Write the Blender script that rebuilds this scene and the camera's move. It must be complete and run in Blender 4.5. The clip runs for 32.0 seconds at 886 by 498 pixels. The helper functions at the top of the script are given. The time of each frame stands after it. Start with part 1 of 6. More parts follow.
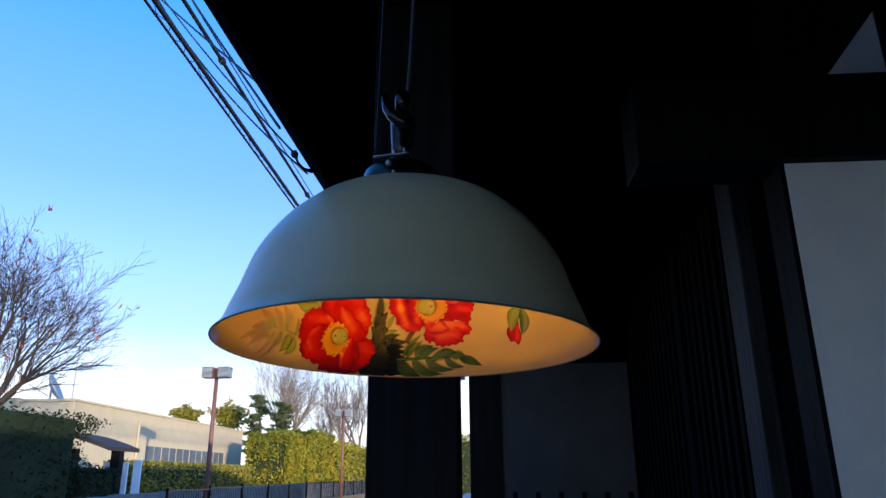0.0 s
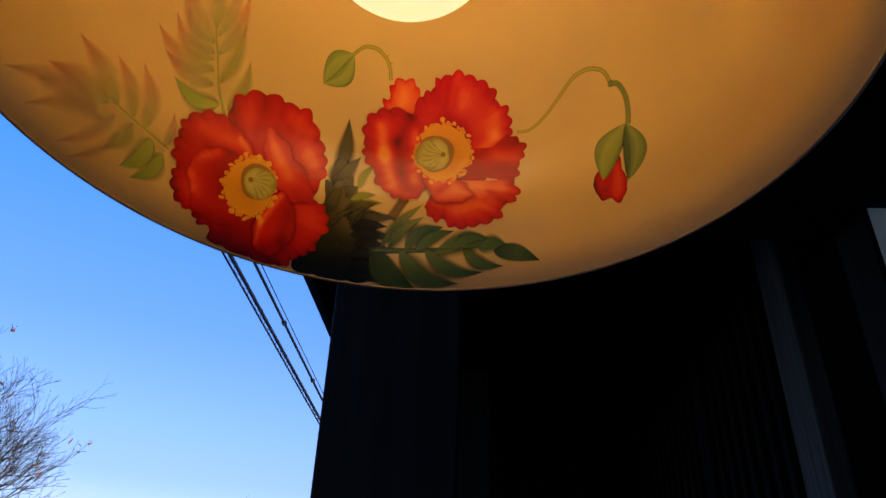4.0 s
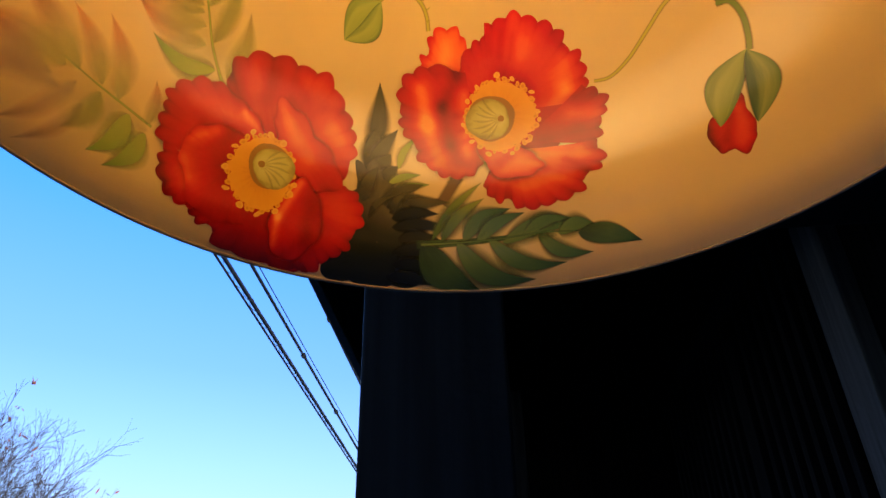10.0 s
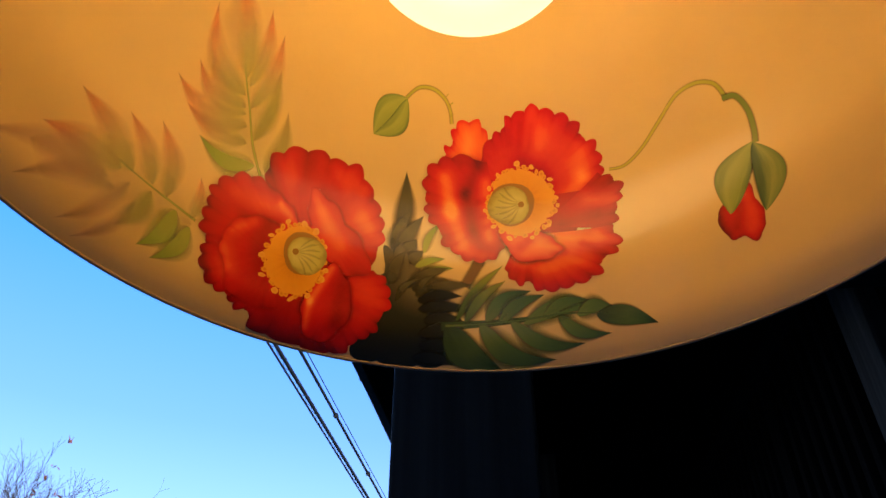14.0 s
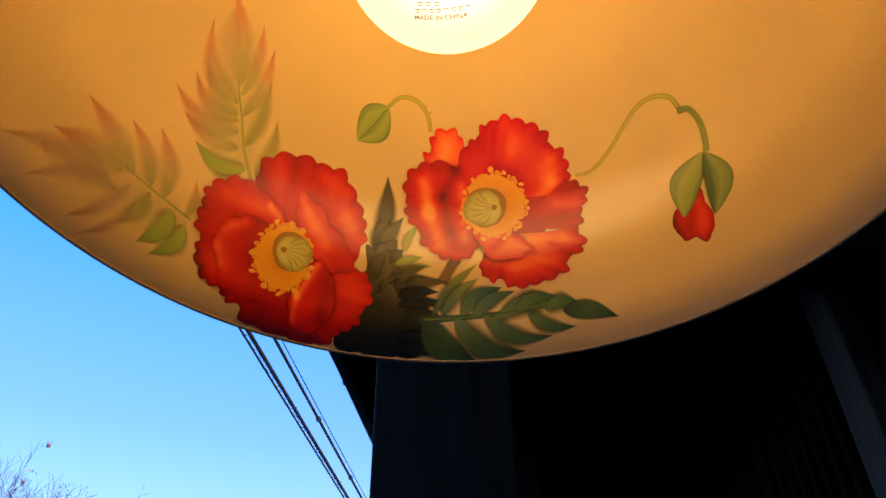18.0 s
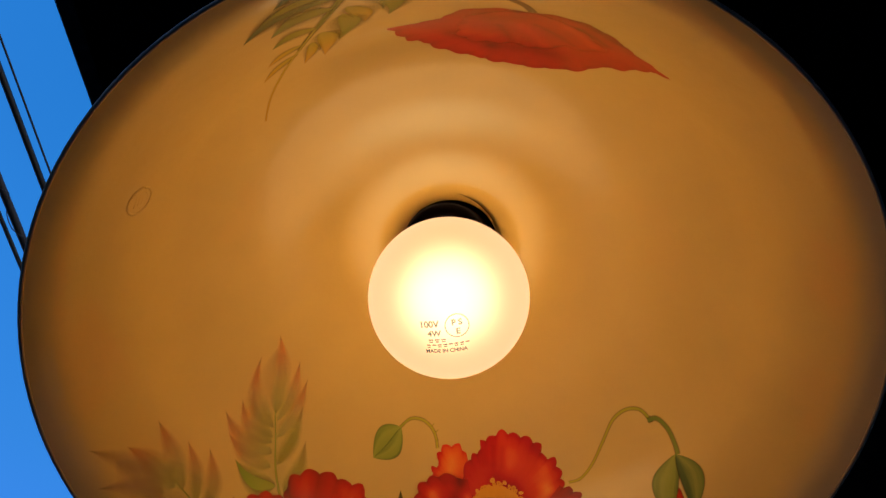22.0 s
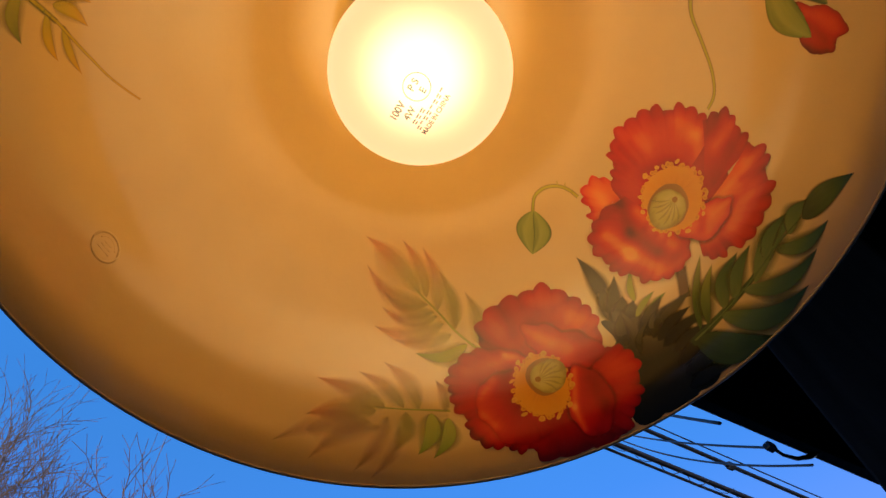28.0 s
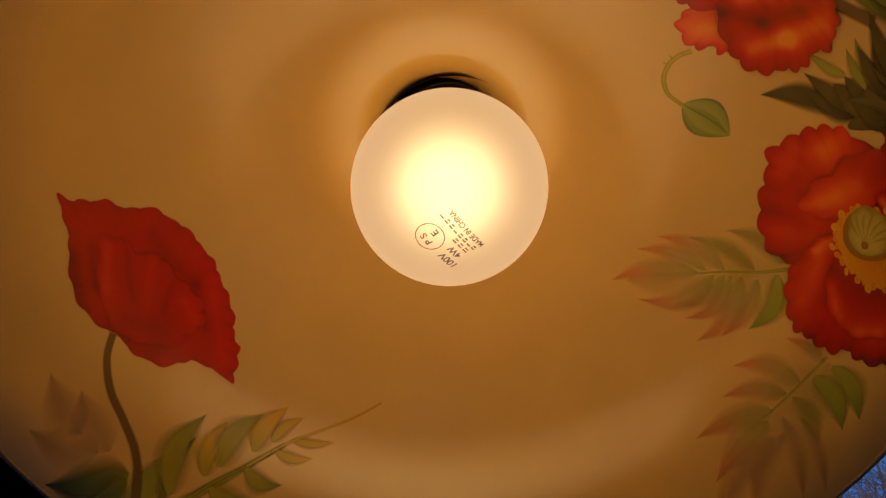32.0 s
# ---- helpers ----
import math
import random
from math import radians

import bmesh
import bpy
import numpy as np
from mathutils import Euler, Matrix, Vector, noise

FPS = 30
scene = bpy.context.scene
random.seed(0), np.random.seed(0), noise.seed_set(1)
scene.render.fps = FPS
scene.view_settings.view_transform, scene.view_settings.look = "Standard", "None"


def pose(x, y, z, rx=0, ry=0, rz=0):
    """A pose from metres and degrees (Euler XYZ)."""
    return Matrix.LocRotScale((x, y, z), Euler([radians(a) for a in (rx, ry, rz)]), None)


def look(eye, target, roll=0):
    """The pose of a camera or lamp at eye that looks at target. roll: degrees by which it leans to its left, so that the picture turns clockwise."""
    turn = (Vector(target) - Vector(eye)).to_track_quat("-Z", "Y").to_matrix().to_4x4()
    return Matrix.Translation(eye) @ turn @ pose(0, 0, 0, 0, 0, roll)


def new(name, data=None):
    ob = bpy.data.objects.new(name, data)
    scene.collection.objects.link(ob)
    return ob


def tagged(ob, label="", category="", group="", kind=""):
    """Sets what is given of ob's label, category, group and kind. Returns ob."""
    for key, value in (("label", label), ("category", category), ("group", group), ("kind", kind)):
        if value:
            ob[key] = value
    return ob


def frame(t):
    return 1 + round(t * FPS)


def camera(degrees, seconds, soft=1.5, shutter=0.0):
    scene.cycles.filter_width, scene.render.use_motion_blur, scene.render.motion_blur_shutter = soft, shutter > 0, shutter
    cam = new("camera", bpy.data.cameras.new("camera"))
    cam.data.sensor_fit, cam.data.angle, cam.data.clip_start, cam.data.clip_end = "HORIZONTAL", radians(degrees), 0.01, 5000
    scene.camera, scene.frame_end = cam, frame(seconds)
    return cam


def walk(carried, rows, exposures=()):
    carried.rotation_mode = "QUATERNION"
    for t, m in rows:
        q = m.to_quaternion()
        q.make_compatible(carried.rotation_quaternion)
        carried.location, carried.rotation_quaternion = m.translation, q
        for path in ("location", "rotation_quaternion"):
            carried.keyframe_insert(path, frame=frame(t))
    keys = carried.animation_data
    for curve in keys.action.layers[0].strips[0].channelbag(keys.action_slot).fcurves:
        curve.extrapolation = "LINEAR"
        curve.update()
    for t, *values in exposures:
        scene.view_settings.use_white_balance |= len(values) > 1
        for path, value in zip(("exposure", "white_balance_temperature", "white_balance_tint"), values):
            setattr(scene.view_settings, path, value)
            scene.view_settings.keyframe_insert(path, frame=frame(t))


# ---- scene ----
# The camera: place, heading (to the left), pitch (up) and roll, in metres and degrees.
cam = camera(64.63, 32.0)
ROWS = [
    (0, 0.0873, 0.0046, 1.6733, 3.57, 18.18, -0.41),
    (0.5, 0.0844, 0.0063, 1.6503, 3.62, 18.02, 0.11),
    (1, 0.0960, 0.0486, 1.5581, 2.85, 19.55, -0.68),
    (1.5, 0.1196, 0.0667, 1.5006, 3.66, 20.02, -0.27),
    (2, 0.0861, 0.1347, 1.5007, 6.06, 20.88, 0.72),
    (2.5, 0.0256, 0.3126, 1.5413, 5.03, 22.07, 0.88),
    (3, -0.0026, 0.4179, 1.5733, 0.05, 24.94, 0.24),
    (3.5, 0.0002, 0.4842, 1.5759, -1.60, 28.93, 1.17),
    (4, 0.0351, 0.5019, 1.5855, 2.27, 31.04, 2.29),
    (4.5, 0.0280, 0.5074, 1.5837, 5.29, 32.92, 2.12),
    (6.5, 0.0115, 0.4914, 1.5863, 4.00, 34.27, -1.45),
    (7, 0.0190, 0.4866, 1.5869, 4.53, 33.92, -0.98),
    (7.5, 0.0168, 0.4836, 1.5867, 4.35, 33.78, -1.32),
    (8, 0.0185, 0.4896, 1.5846, 4.30, 34.20, -1.32),
    (8.5, 0.0195, 0.4859, 1.5854, 4.44, 33.95, -1.15),
    (9, 0.0291, 0.4964, 1.5855, 5.89, 33.19, -0.53),
    (9.5, 0.0165, 0.5456, 1.6070, 4.98, 32.28, -0.81),
    (10, 0.0023, 0.5948, 1.6232, 3.46, 32.82, -1.39),
    (10.5, 0.0041, 0.6121, 1.6221, 4.13, 33.97, -0.88),
    (11, 0.0089, 0.6082, 1.6218, 4.79, 34.98, -0.43),
    (11.5, 0.0103, 0.5903, 1.6259, 5.79, 36.29, -0.09),
    (12, 0.0033, 0.5832, 1.6249, 5.45, 37.02, -0.39),
    (12.5, 0.0055, 0.5757, 1.6250, 6.18, 37.50, 0.23),
    (13, 0.0079, 0.5731, 1.6231, 6.98, 37.37, 0.57),
    (13.5, 0.0082, 0.5737, 1.6240, 6.57, 37.48, 0.14),
    (15.5, 0.0122, 0.5686, 1.6231, 7.18, 37.89, 0.41),
    (16, 0.0102, 0.5664, 1.6238, 6.97, 38.30, 0.16),
    (16.5, 0.0078, 0.5651, 1.6228, 6.52, 38.53, -0.10),
    (17, 0.0042, 0.5585, 1.6227, 6.44, 38.33, -0.16),
    (17.5, 0.0074, 0.5563, 1.6176, 5.36, 38.42, -0.93),
    (18, 0.0148, 0.5531, 1.6042, 5.02, 37.89, -0.51),
    (18.5, 0.0054, 0.5451, 1.5910, 4.60, 38.40, 0.64),
    (19, 0.0019, 0.5439, 1.5671, 4.54, 39.53, 2.62),
    (19.5, 0.0037, 0.5458, 1.5671, 3.41, 42.54, 1.70),
    (20, 0.0062, 0.5377, 1.5639, 3.08, 44.59, 0.31),
    (20.5, 0.0060, 0.5343, 1.5502, 4.22, 47.38, 1.71),
    (21, 0.0138, 0.5387, 1.5494, 4.30, 51.88, 1.61),
    (21.5, 0.0193, 0.5167, 1.5382, 3.93, 59.21, -2.08),
    (22, 0.0109, 0.5133, 1.5439, 2.42, 64.55, -4.55),
    (22.5, 0.0095, 0.5240, 1.5396, 1.52, 66.83, -6.43),
    (23, 0.0094, 0.5189, 1.5416, 1.43, 65.74, -6.37),
    (23.5, 0.0160, 0.5250, 1.5378, 2.53, 63.93, -5.42),
    (24, 0.0192, 0.5353, 1.5428, 2.14, 62.97, -5.65),
    (24.5, 0.0476, 0.5535, 1.5293, 7.70, 62.21, -7.10),
    (25, 0.0330, 0.6073, 1.5318, 10.57, 62.17, -7.62),
    (25.5, 0.0526, 0.6304, 1.5361, 14.63, 63.22, -19.28),
    (27.5, 0.1112, 0.6481, 1.5292, 46.32, 58.58, -9.64),
    (28, 0.0787, 0.6358, 1.5499, 47.31, 58.58, -12.59),
    (28.5, 0.0333, 0.6736, 1.5583, 57.98, 62.51, -16.56),
    (29, 0.0489, 0.7059, 1.5937, 84.50, 60.63, -7.65),
    (29.5, 0.0602, 0.7044, 1.5890, 91.44, 60.13, -8.77),
    (30, 0.0638, 0.7252, 1.5895, 101.33, 60.80, -9.81),
    (30.5, 0.0739, 0.7479, 1.5916, 111.66, 59.03, -7.33),
    (31, 0.0771, 0.7551, 1.5836, 120.77, 59.37, -4.27),
    (31.5, 0.0934, 0.7766, 1.5873, 125.91, 61.38, -1.37),
    (32, 0.1117, 0.7952, 1.5915, 127.41, 61.96, -0.86),
]


def heading(x, y, z, yaw, pitch, roll):
    a, b = radians(yaw), radians(pitch)
    ahead = Vector((-math.sin(a) * math.cos(b), math.cos(a) * math.cos(b), math.sin(b)))
    return look((x, y, z), Vector((x, y, z)) + ahead, roll)


# seconds, stops, kelvin, tint
EXPOSURES = [(0.0, 0.08, 6500, 10), (1.0, -0.05, 6500, 10), (2.0, -0.42, 6500, 10), (3.0, -0.75, 6500, 10), (4.0, -0.4, 6500, 10), (4.8, 0.1, 6500, 10), (7.0, 0.17, 6500, 10), (19.5, 0.15, 6500, 10), (20.5, 0.05, 6500, 10), (21.5, -0.4, 6600, 12), (22.0, -0.8, 6650, 12),
             (23.0, -1.48, 7000, 18), (24.5, -1.45, 7200, 20), (26.5, -0.9, 7000, 18), (28.0, -0.6, 7000, 18), (28.5, -0.85, 7100, 19), (29.0, -0.92, 7200, 20), (31.0, -0.86, 7250, 20), (32.0, -1.38, 7200, 20)]
walk(cam, [(t, heading(x, y, z, yaw, pitch, roll)) for t, x, y, z, yaw, pitch, roll in ROWS], EXPOSURES)

# ---- light: low winter sun from behind the shop, clear sky ----
SUN_TO = Vector((-0.57, 0.83, -0.10)).normalized()
world = bpy.data.worlds.new("sky")
scene.world = world
world.use_nodes = True
wn = world.node_tree.nodes
sky = wn.new("ShaderNodeTexSky")
sky.sky_type = "NISHITA"
sky.sun_disc = False
sky.sun_elevation = radians(24)
sky.sun_rotation = math.atan2(-SUN_TO.x, -SUN_TO.y)
sky.air_density, sky.dust_density, sky.ozone_density = 1.0, 0.2, 3.5
wn["Background"].inputs["Strength"].default_value = 0.325
hue = wn.new("ShaderNodeHueSaturation")
geo_n, sep_n, up_n, sat_n, hue_n = (wn.new("ShaderNode" + k) for k in ("TexCoord", "SeparateXYZ", "MapRange", "MapRange", "MapRange"))
hue_n.inputs["To Min"].default_value, hue_n.inputs["To Max"].default_value = 0.532, 0.486
up_n.inputs["From Min"].default_value, up_n.inputs["From Max"].default_value = 0.2, 0.8
up_n.inputs["To Min"].default_value, up_n.inputs["To Max"].default_value = 0.70, 2.12
sat_n.inputs["From Max"].default_value = 0.6
sat_n.inputs["To Min"].default_value, sat_n.inputs["To Max"].default_value = 0.86, 1.28
world.node_tree.links.new(geo_n.outputs["Generated"], sep_n.inputs[0])
for node, slot in ((up_n, "Value"), (sat_n, "Saturation"), (hue_n, "Hue")):
    world.node_tree.links.new(sep_n.outputs[2], node.inputs["Value"])
    world.node_tree.links.new(node.outputs[0], hue.inputs[slot])
world.node_tree.links.new(sky.outputs[0], hue.inputs["Color"])
air, deep = wn.new("ShaderNodeValToRGB"), wn.new("ShaderNodeMix")
air.color_ramp.elements[0].color = (1, 1, 1, 1)
air.color_ramp.elements[1].position, air.color_ramp.elements[1].color = 0.92, (0.45, 0.74, 1, 1)
for height, colour in ((0.14, (0.98, 1.0, 0.98, 1)), (0.26, (0.84, 0.97, 1, 1)), (0.38, (0.70, 0.83, 1, 1)), (0.52, (0.74, 0.82, 0.98, 1)), (0.68, (0.60, 0.80, 0.92, 1))):
    air.color_ramp.elements.new(height).color = colour
deep.data_type, deep.blend_type = "RGBA", "MULTIPLY"
deep.inputs["Factor"].default_value = 1.0
world.node_tree.links.new(sep_n.outputs[2], air.inputs["Fac"])
world.node_tree.links.new(hue.outputs[0], deep.inputs["A"])
world.node_tree.links.new(air.outputs[0], deep.inputs["B"])
world.node_tree.links.new(deep.outputs["Result"], wn["Background"].inputs["Color"])
sun = new("sun", bpy.data.lights.new("sun", "SUN"))
sun.data.energy, sun.data.angle, sun.data.color = 5.0, radians(0.6), (1.0, 0.86, 0.66)
sun.matrix_world = look((0, 0, 30), Vector((0, 0, 30)) + SUN_TO)

# ---- materials ----


def mat(name, base, rough=0.6, vary=0.12, size=20.0, bump=0.0, bump_size=60.0, metal=0.0, spec=0.5, tint=None, island=0.0):
    """A node material: base colour broken up by two scales of noise, with fine relief."""
    m = bpy.data.materials.new(name)
    m.use_nodes = True
    n, l = m.node_tree.nodes, m.node_tree.links
    p = n["Principled BSDF"]
    p.inputs["Roughness"].default_value, p.inputs["Metallic"].default_value = rough, metal
    p.inputs["Specular IOR Level"].default_value = spec
    co = n.new("ShaderNodeTexCoord")
    big, fine = n.new("ShaderNodeTexNoise"), n.new("ShaderNodeTexNoise")
    big.inputs["Scale"].default_value, fine.inputs["Scale"].default_value = size / 6, size
    big.inputs["Detail"].default_value, fine.inputs["Detail"].default_value = 3, 6
    add = n.new("ShaderNodeMath")
    add.operation = "ADD"
    for tex in (big, fine):
        l.new(co.outputs["Object"], tex.inputs["Vector"])
    l.new(big.outputs["Fac"], add.inputs[0])
    l.new(fine.outputs["Fac"], add.inputs[1])
    ramp = n.new("ShaderNodeMapRange")
    ramp.inputs["From Min"].default_value, ramp.inputs["From Max"].default_value = 0.7, 1.3
    l.new(add.outputs[0], ramp.inputs["Value"])
    mix = n.new("ShaderNodeMix")
    mix.data_type = "RGBA"
    other = tint or tuple(c * (1 - vary) for c in base)
    mix.inputs["A"].default_value = (*other, 1)
    mix.inputs["B"].default_value = (*[min(1, c * (1 + vary * 0.6)) for c in base], 1)
    l.new(ramp.outputs[0], mix.inputs["Factor"])
    out = mix.outputs["Result"]
    if island:
        geo, hsv, mr = n.new("ShaderNodeNewGeometry"), n.new("ShaderNodeHueSaturation"), n.new("ShaderNodeMapRange")
        mr.inputs["To Min"].default_value, mr.inputs["To Max"].default_value = 1 - island, 1 + island
        l.new(geo.outputs["Random Per Island"], mr.inputs["Value"])
        l.new(mr.outputs[0], hsv.inputs["Value"])
        l.new(out, hsv.inputs["Color"])
        out = hsv.outputs["Color"]
    l.new(out, p.inputs["Base Color"])
    if bump:
        tex, b = n.new("ShaderNodeTexNoise"), n.new("ShaderNodeBump")
        tex.inputs["Scale"].default_value, tex.inputs["Detail"].default_value = bump_size, 8
        b.inputs["Strength"].default_value = bump
        b.inputs["Distance"].default_value = 0.01
        l.new(co.outputs["Object"], tex.inputs["Vector"])
        l.new(tex.outputs["Fac"], b.inputs["Height"])
        l.new(b.outputs[0], p.inputs["Normal"])
    return m


def wood(name, dark, light, rough=0.55, grain=14.0, gloss=0.08):
    """Stained timber with grain along its z axis."""
    m = mat(name, light, rough, 0.3, 12, 0.15, 40)
    n, l = m.node_tree.nodes, m.node_tree.links
    p = n["Principled BSDF"]
    p.inputs["Specular IOR Level"].default_value = gloss
    co, mp, tex, cr = n.new("ShaderNodeTexCoord"), n.new("ShaderNodeMapping"), n.new("ShaderNodeTexNoise"), n.new("ShaderNodeValToRGB")
    mp.inputs["Scale"].default_value = (grain * 4, grain * 4, grain * 0.15)
    tex.inputs["Scale"].default_value, tex.inputs["Detail"].default_value = 1.0, 7
    cr.color_ramp.elements[0].color, cr.color_ramp.elements[1].color = (*dark, 1), (*light, 1)
    cr.color_ramp.elements[0].position, cr.color_ramp.elements[1].position = 0.35, 0.7
    l.new(co.outputs["Object"], mp.inputs["Vector"])
    l.new(mp.outputs[0], tex.inputs["Vector"])
    l.new(tex.outputs["Fac"], cr.inputs["Fac"])
    l.new(cr.outputs[0], p.inputs["Base Color"])
    return m


# Dark stain, with the eave's shade put into the lattice and soffit tones too.
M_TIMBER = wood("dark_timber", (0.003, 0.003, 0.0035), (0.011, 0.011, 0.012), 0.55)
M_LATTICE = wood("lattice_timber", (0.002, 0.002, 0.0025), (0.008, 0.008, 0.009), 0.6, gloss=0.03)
M_JAMB = wood("jamb_timber", (0.03, 0.03, 0.032), (0.07, 0.072, 0.075), 0.45)
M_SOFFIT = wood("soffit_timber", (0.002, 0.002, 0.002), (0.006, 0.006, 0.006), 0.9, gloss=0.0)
M_PLASTER = mat("white_plaster", (0.88, 0.89, 0.86), 0.85, 0.07, 9, 0.12, 120)
# White plaster of the far panel, darkened: its shade is put into the colour.
M_PLASTER_SHADE = mat("shaded_plaster", (0.085, 0.085, 0.083), 0.9, 0.3, 4, 0.12, 120)
M_ASPHALT = mat("asphalt", (0.05, 0.05, 0.055), 0.9, 0.25, 8, 0.3, 220)
M_PAVING = mat("paving", (0.22, 0.21, 0.2), 0.85, 0.2, 6, 0.2, 120)
M_CONCRETE = mat("weathered_concrete", (0.17, 0.165, 0.155), 0.9, 0.35, 3, 0.25, 40)
M_BEIGE = mat("beige_render", (0.60, 0.48, 0.30), 0.9, 0.08, 2.5, 0.1, 60)
M_GLASSY = mat("grey_window", (0.16, 0.18, 0.2), 0.25, 0.3, 4)
M_ROOFDARK = mat("dark_roof", (0.03, 0.024, 0.022), 0.9, 0.2, 8)
M_WHITE = mat("white_paint", (0.75, 0.77, 0.78), 0.5, 0.06, 12)
M_RUST = mat("rust_red_paint", (0.20, 0.075, 0.055), 0.55, 0.25, 12)
M_BLACKMETAL = mat("black_metal", (0.004, 0.004, 0.005), 0.22, 0.2, 30, spec=0.3)
M_LENS = mat("frosted_lamp_glass", (0.26, 0.28, 0.27), 0.3, 0.1, 14)
M_CABLE = mat("cable_rubber", (0.015, 0.015, 0.018), 0.6, 0.2, 20)
M_POLE = mat("pole_concrete", (0.19, 0.165, 0.15), 0.8, 0.15, 4, 0.15, 60)
M_BARK = mat("bark", (0.15, 0.115, 0.09), 0.9, 0.3, 10)
M_BARK_DARK = mat("dark_bark", (0.050, 0.036, 0.030), 0.9, 0.3, 10)
M_BARK_PALE = mat("pale_bark", (0.24, 0.19, 0.155), 0.9, 0.25, 8)
M_TWIG = mat("reddish_twigs", (0.18, 0.12, 0.095), 0.9, 0.25, 8)
# Hedge leaves in two tones: shade, then low sun, are put into the colours.
M_LEAF_SHADE = mat("shaded_hedge_leaves", (0.018, 0.027, 0.009), 0.75, 0.3, 5, spec=0.2, island=0.5)
M_LEAF_SUN = mat("sunlit_hedge_leaves", (0.26, 0.205, 0.018), 0.7, 0.3, 2, spec=0.2, tint=(0.10, 0.125, 0.012), island=0.45)
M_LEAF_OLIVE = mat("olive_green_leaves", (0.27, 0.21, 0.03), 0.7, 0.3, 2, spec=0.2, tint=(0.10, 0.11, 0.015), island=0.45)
M_PINE = mat("pine_needles", (0.055, 0.08, 0.02), 0.7, 0.3, 3, island=0.4)
M_LEAF_RED = mat("withered_leaves", (0.32, 0.09, 0.035), 0.7, 0.3, 4, island=0.4)
M_GRAVEL = mat("dry_soil", (0.14, 0.11, 0.07), 0.95, 0.3, 6, 0.3, 80)
M_STEEL = mat("galvanised_steel", (0.45, 0.46, 0.47), 0.4, 0.15, 20, metal=0.7)

# ---- helpers for things ----


def ident():
    return Matrix.Identity(4)


def part(name, bm, material, parent=None, label="", smooth=False):
    """Link a bmesh as one mesh object, under a thing or part if given."""
    me = bpy.data.meshes.new(name)
    bm.normal_update()
    bm.to_mesh(me)
    bm.free()
    return link_mesh(name, me, material, parent, label, smooth)


def link_mesh(name, me, material, parent=None, label="", smooth=False):
    ob = new(name, me)
    if material:
        me.materials.append(material)
    if smooth:
        me.polygons.foreach_set("use_smooth", [True] * len(me.polygons))
    if parent:
        ob.parent = parent
    if label:
        ob["label"] = label
    return ob


def thing(name, label, category, at=(0, 0, 0), group="", kind=""):
    ob = new(name)
    ob.location = at
    ob.empty_display_size = 0.1
    return tagged(ob, label, category, group, kind)


def box(x0, x1, y0, y1, z0, z1, bevel=0.0, bm=None):
    bm = bm or bmesh.new()
    m = Matrix.LocRotScale(((x0 + x1) / 2, (y0 + y1) / 2, (z0 + z1) / 2), None, (x1 - x0, y1 - y0, z1 - z0))
    r = bmesh.ops.create_cube(bm, size=1, matrix=m)
    if bevel:
        edges = list({e for v in r["verts"] for e in v.link_edges})
        bmesh.ops.bevel(bm, geom=edges, offset=bevel, segments=2, affect="EDGES", profile=0.6)
    return bm


def tube(points, radii, sides=8, bm=None, cap=True):
    """A round bar through points with a radius at each."""
    bm = bm or bmesh.new()
    pts = [Vector(p) for p in points]
    rings = []
    up = Vector((0.31, 0.17, 0.93))
    for i, p in enumerate(pts):
        d = (pts[min(i + 1, len(pts) - 1)] - pts[max(i - 1, 0)]).normalized()
        a = d.cross(up)
        if a.length < 0.05:
            a = d.cross(Vector((1, 0, 0)))
        a.normalize()
        b = d.cross(a)
        r = radii[i] if hasattr(radii, "__len__") else radii
        rings.append([bm.verts.new(p + (a * math.cos(k) + b * math.sin(k)) * r) for k in (2 * math.pi * j / sides for j in range(sides))])
    for u, v in zip(rings, rings[1:]):
        for j in range(sides):
            bm.faces.new((u[j], u[(j + 1) % sides], v[(j + 1) % sides], v[j]))
    if cap:
        bm.faces.new(rings[0][::-1])
        bm.faces.new(rings[-1])
    return bm


def lathe(profile, steps=64, bm=None):
    """Turn (radius, z) pairs round the z axis."""
    bm = bm or bmesh.new()
    rings = []
    for r, z in profile:
        if r < 1e-5:
            rings.append([bm.verts.new((0, 0, z))])
        else:
            rings.append([bm.verts.new((r * math.cos(a), r * math.sin(a), z)) for a in (2 * math.pi * k / steps for k in range(steps))])
    for u, v in zip(rings, rings[1:]):
        for k in range(steps):
            q = [u[k % len(u)], u[(k + 1) % len(u)], v[(k + 1) % len(v)], v[k % len(v)]]
            q = list(dict.fromkeys(q))
            if len(q) > 2:
                bm.faces.new(q)
    return bm

# ---- setting: ground, road, shop front ----


def rise(y):
    """The street climbs gently away from the shop."""
    return 0.6 * (1 - math.exp(-max(y, 0.0) / 12))


def strip(name, x0, x1, y0, y1, lift, material, label, category, step=2.0, down=0.0):
    bm = bmesh.new()
    n = max(1, int((y1 - y0) / step))
    ys = [y0 + (y1 - y0) * i / n for i in range(n + 1)]
    top = [[bm.verts.new((x, y, rise(y) + lift)) for x in (x0, x1)] for y in ys]
    for a, b in zip(top, top[1:]):
        bm.faces.new((a[0], a[1], b[1], b[0]))
    if down:
        low = [[bm.verts.new((x, y, rise(y) + lift - down)) for x in (x0, x1)] for y in ys]
        for a, b, c, d in zip(top, top[1:], low, low[1:]):
            bm.faces.new((a[0], b[0], d[0], c[0]))
            bm.faces.new((a[1], c[1], d[1], b[1]))
        for a, c in ((top[0], low[0]), (top[-1], low[-1])):
            bm.faces.new((a[0], a[1], c[1], c[0]))
    return tagged(part(name, bm, material), label, category, kind="structure")


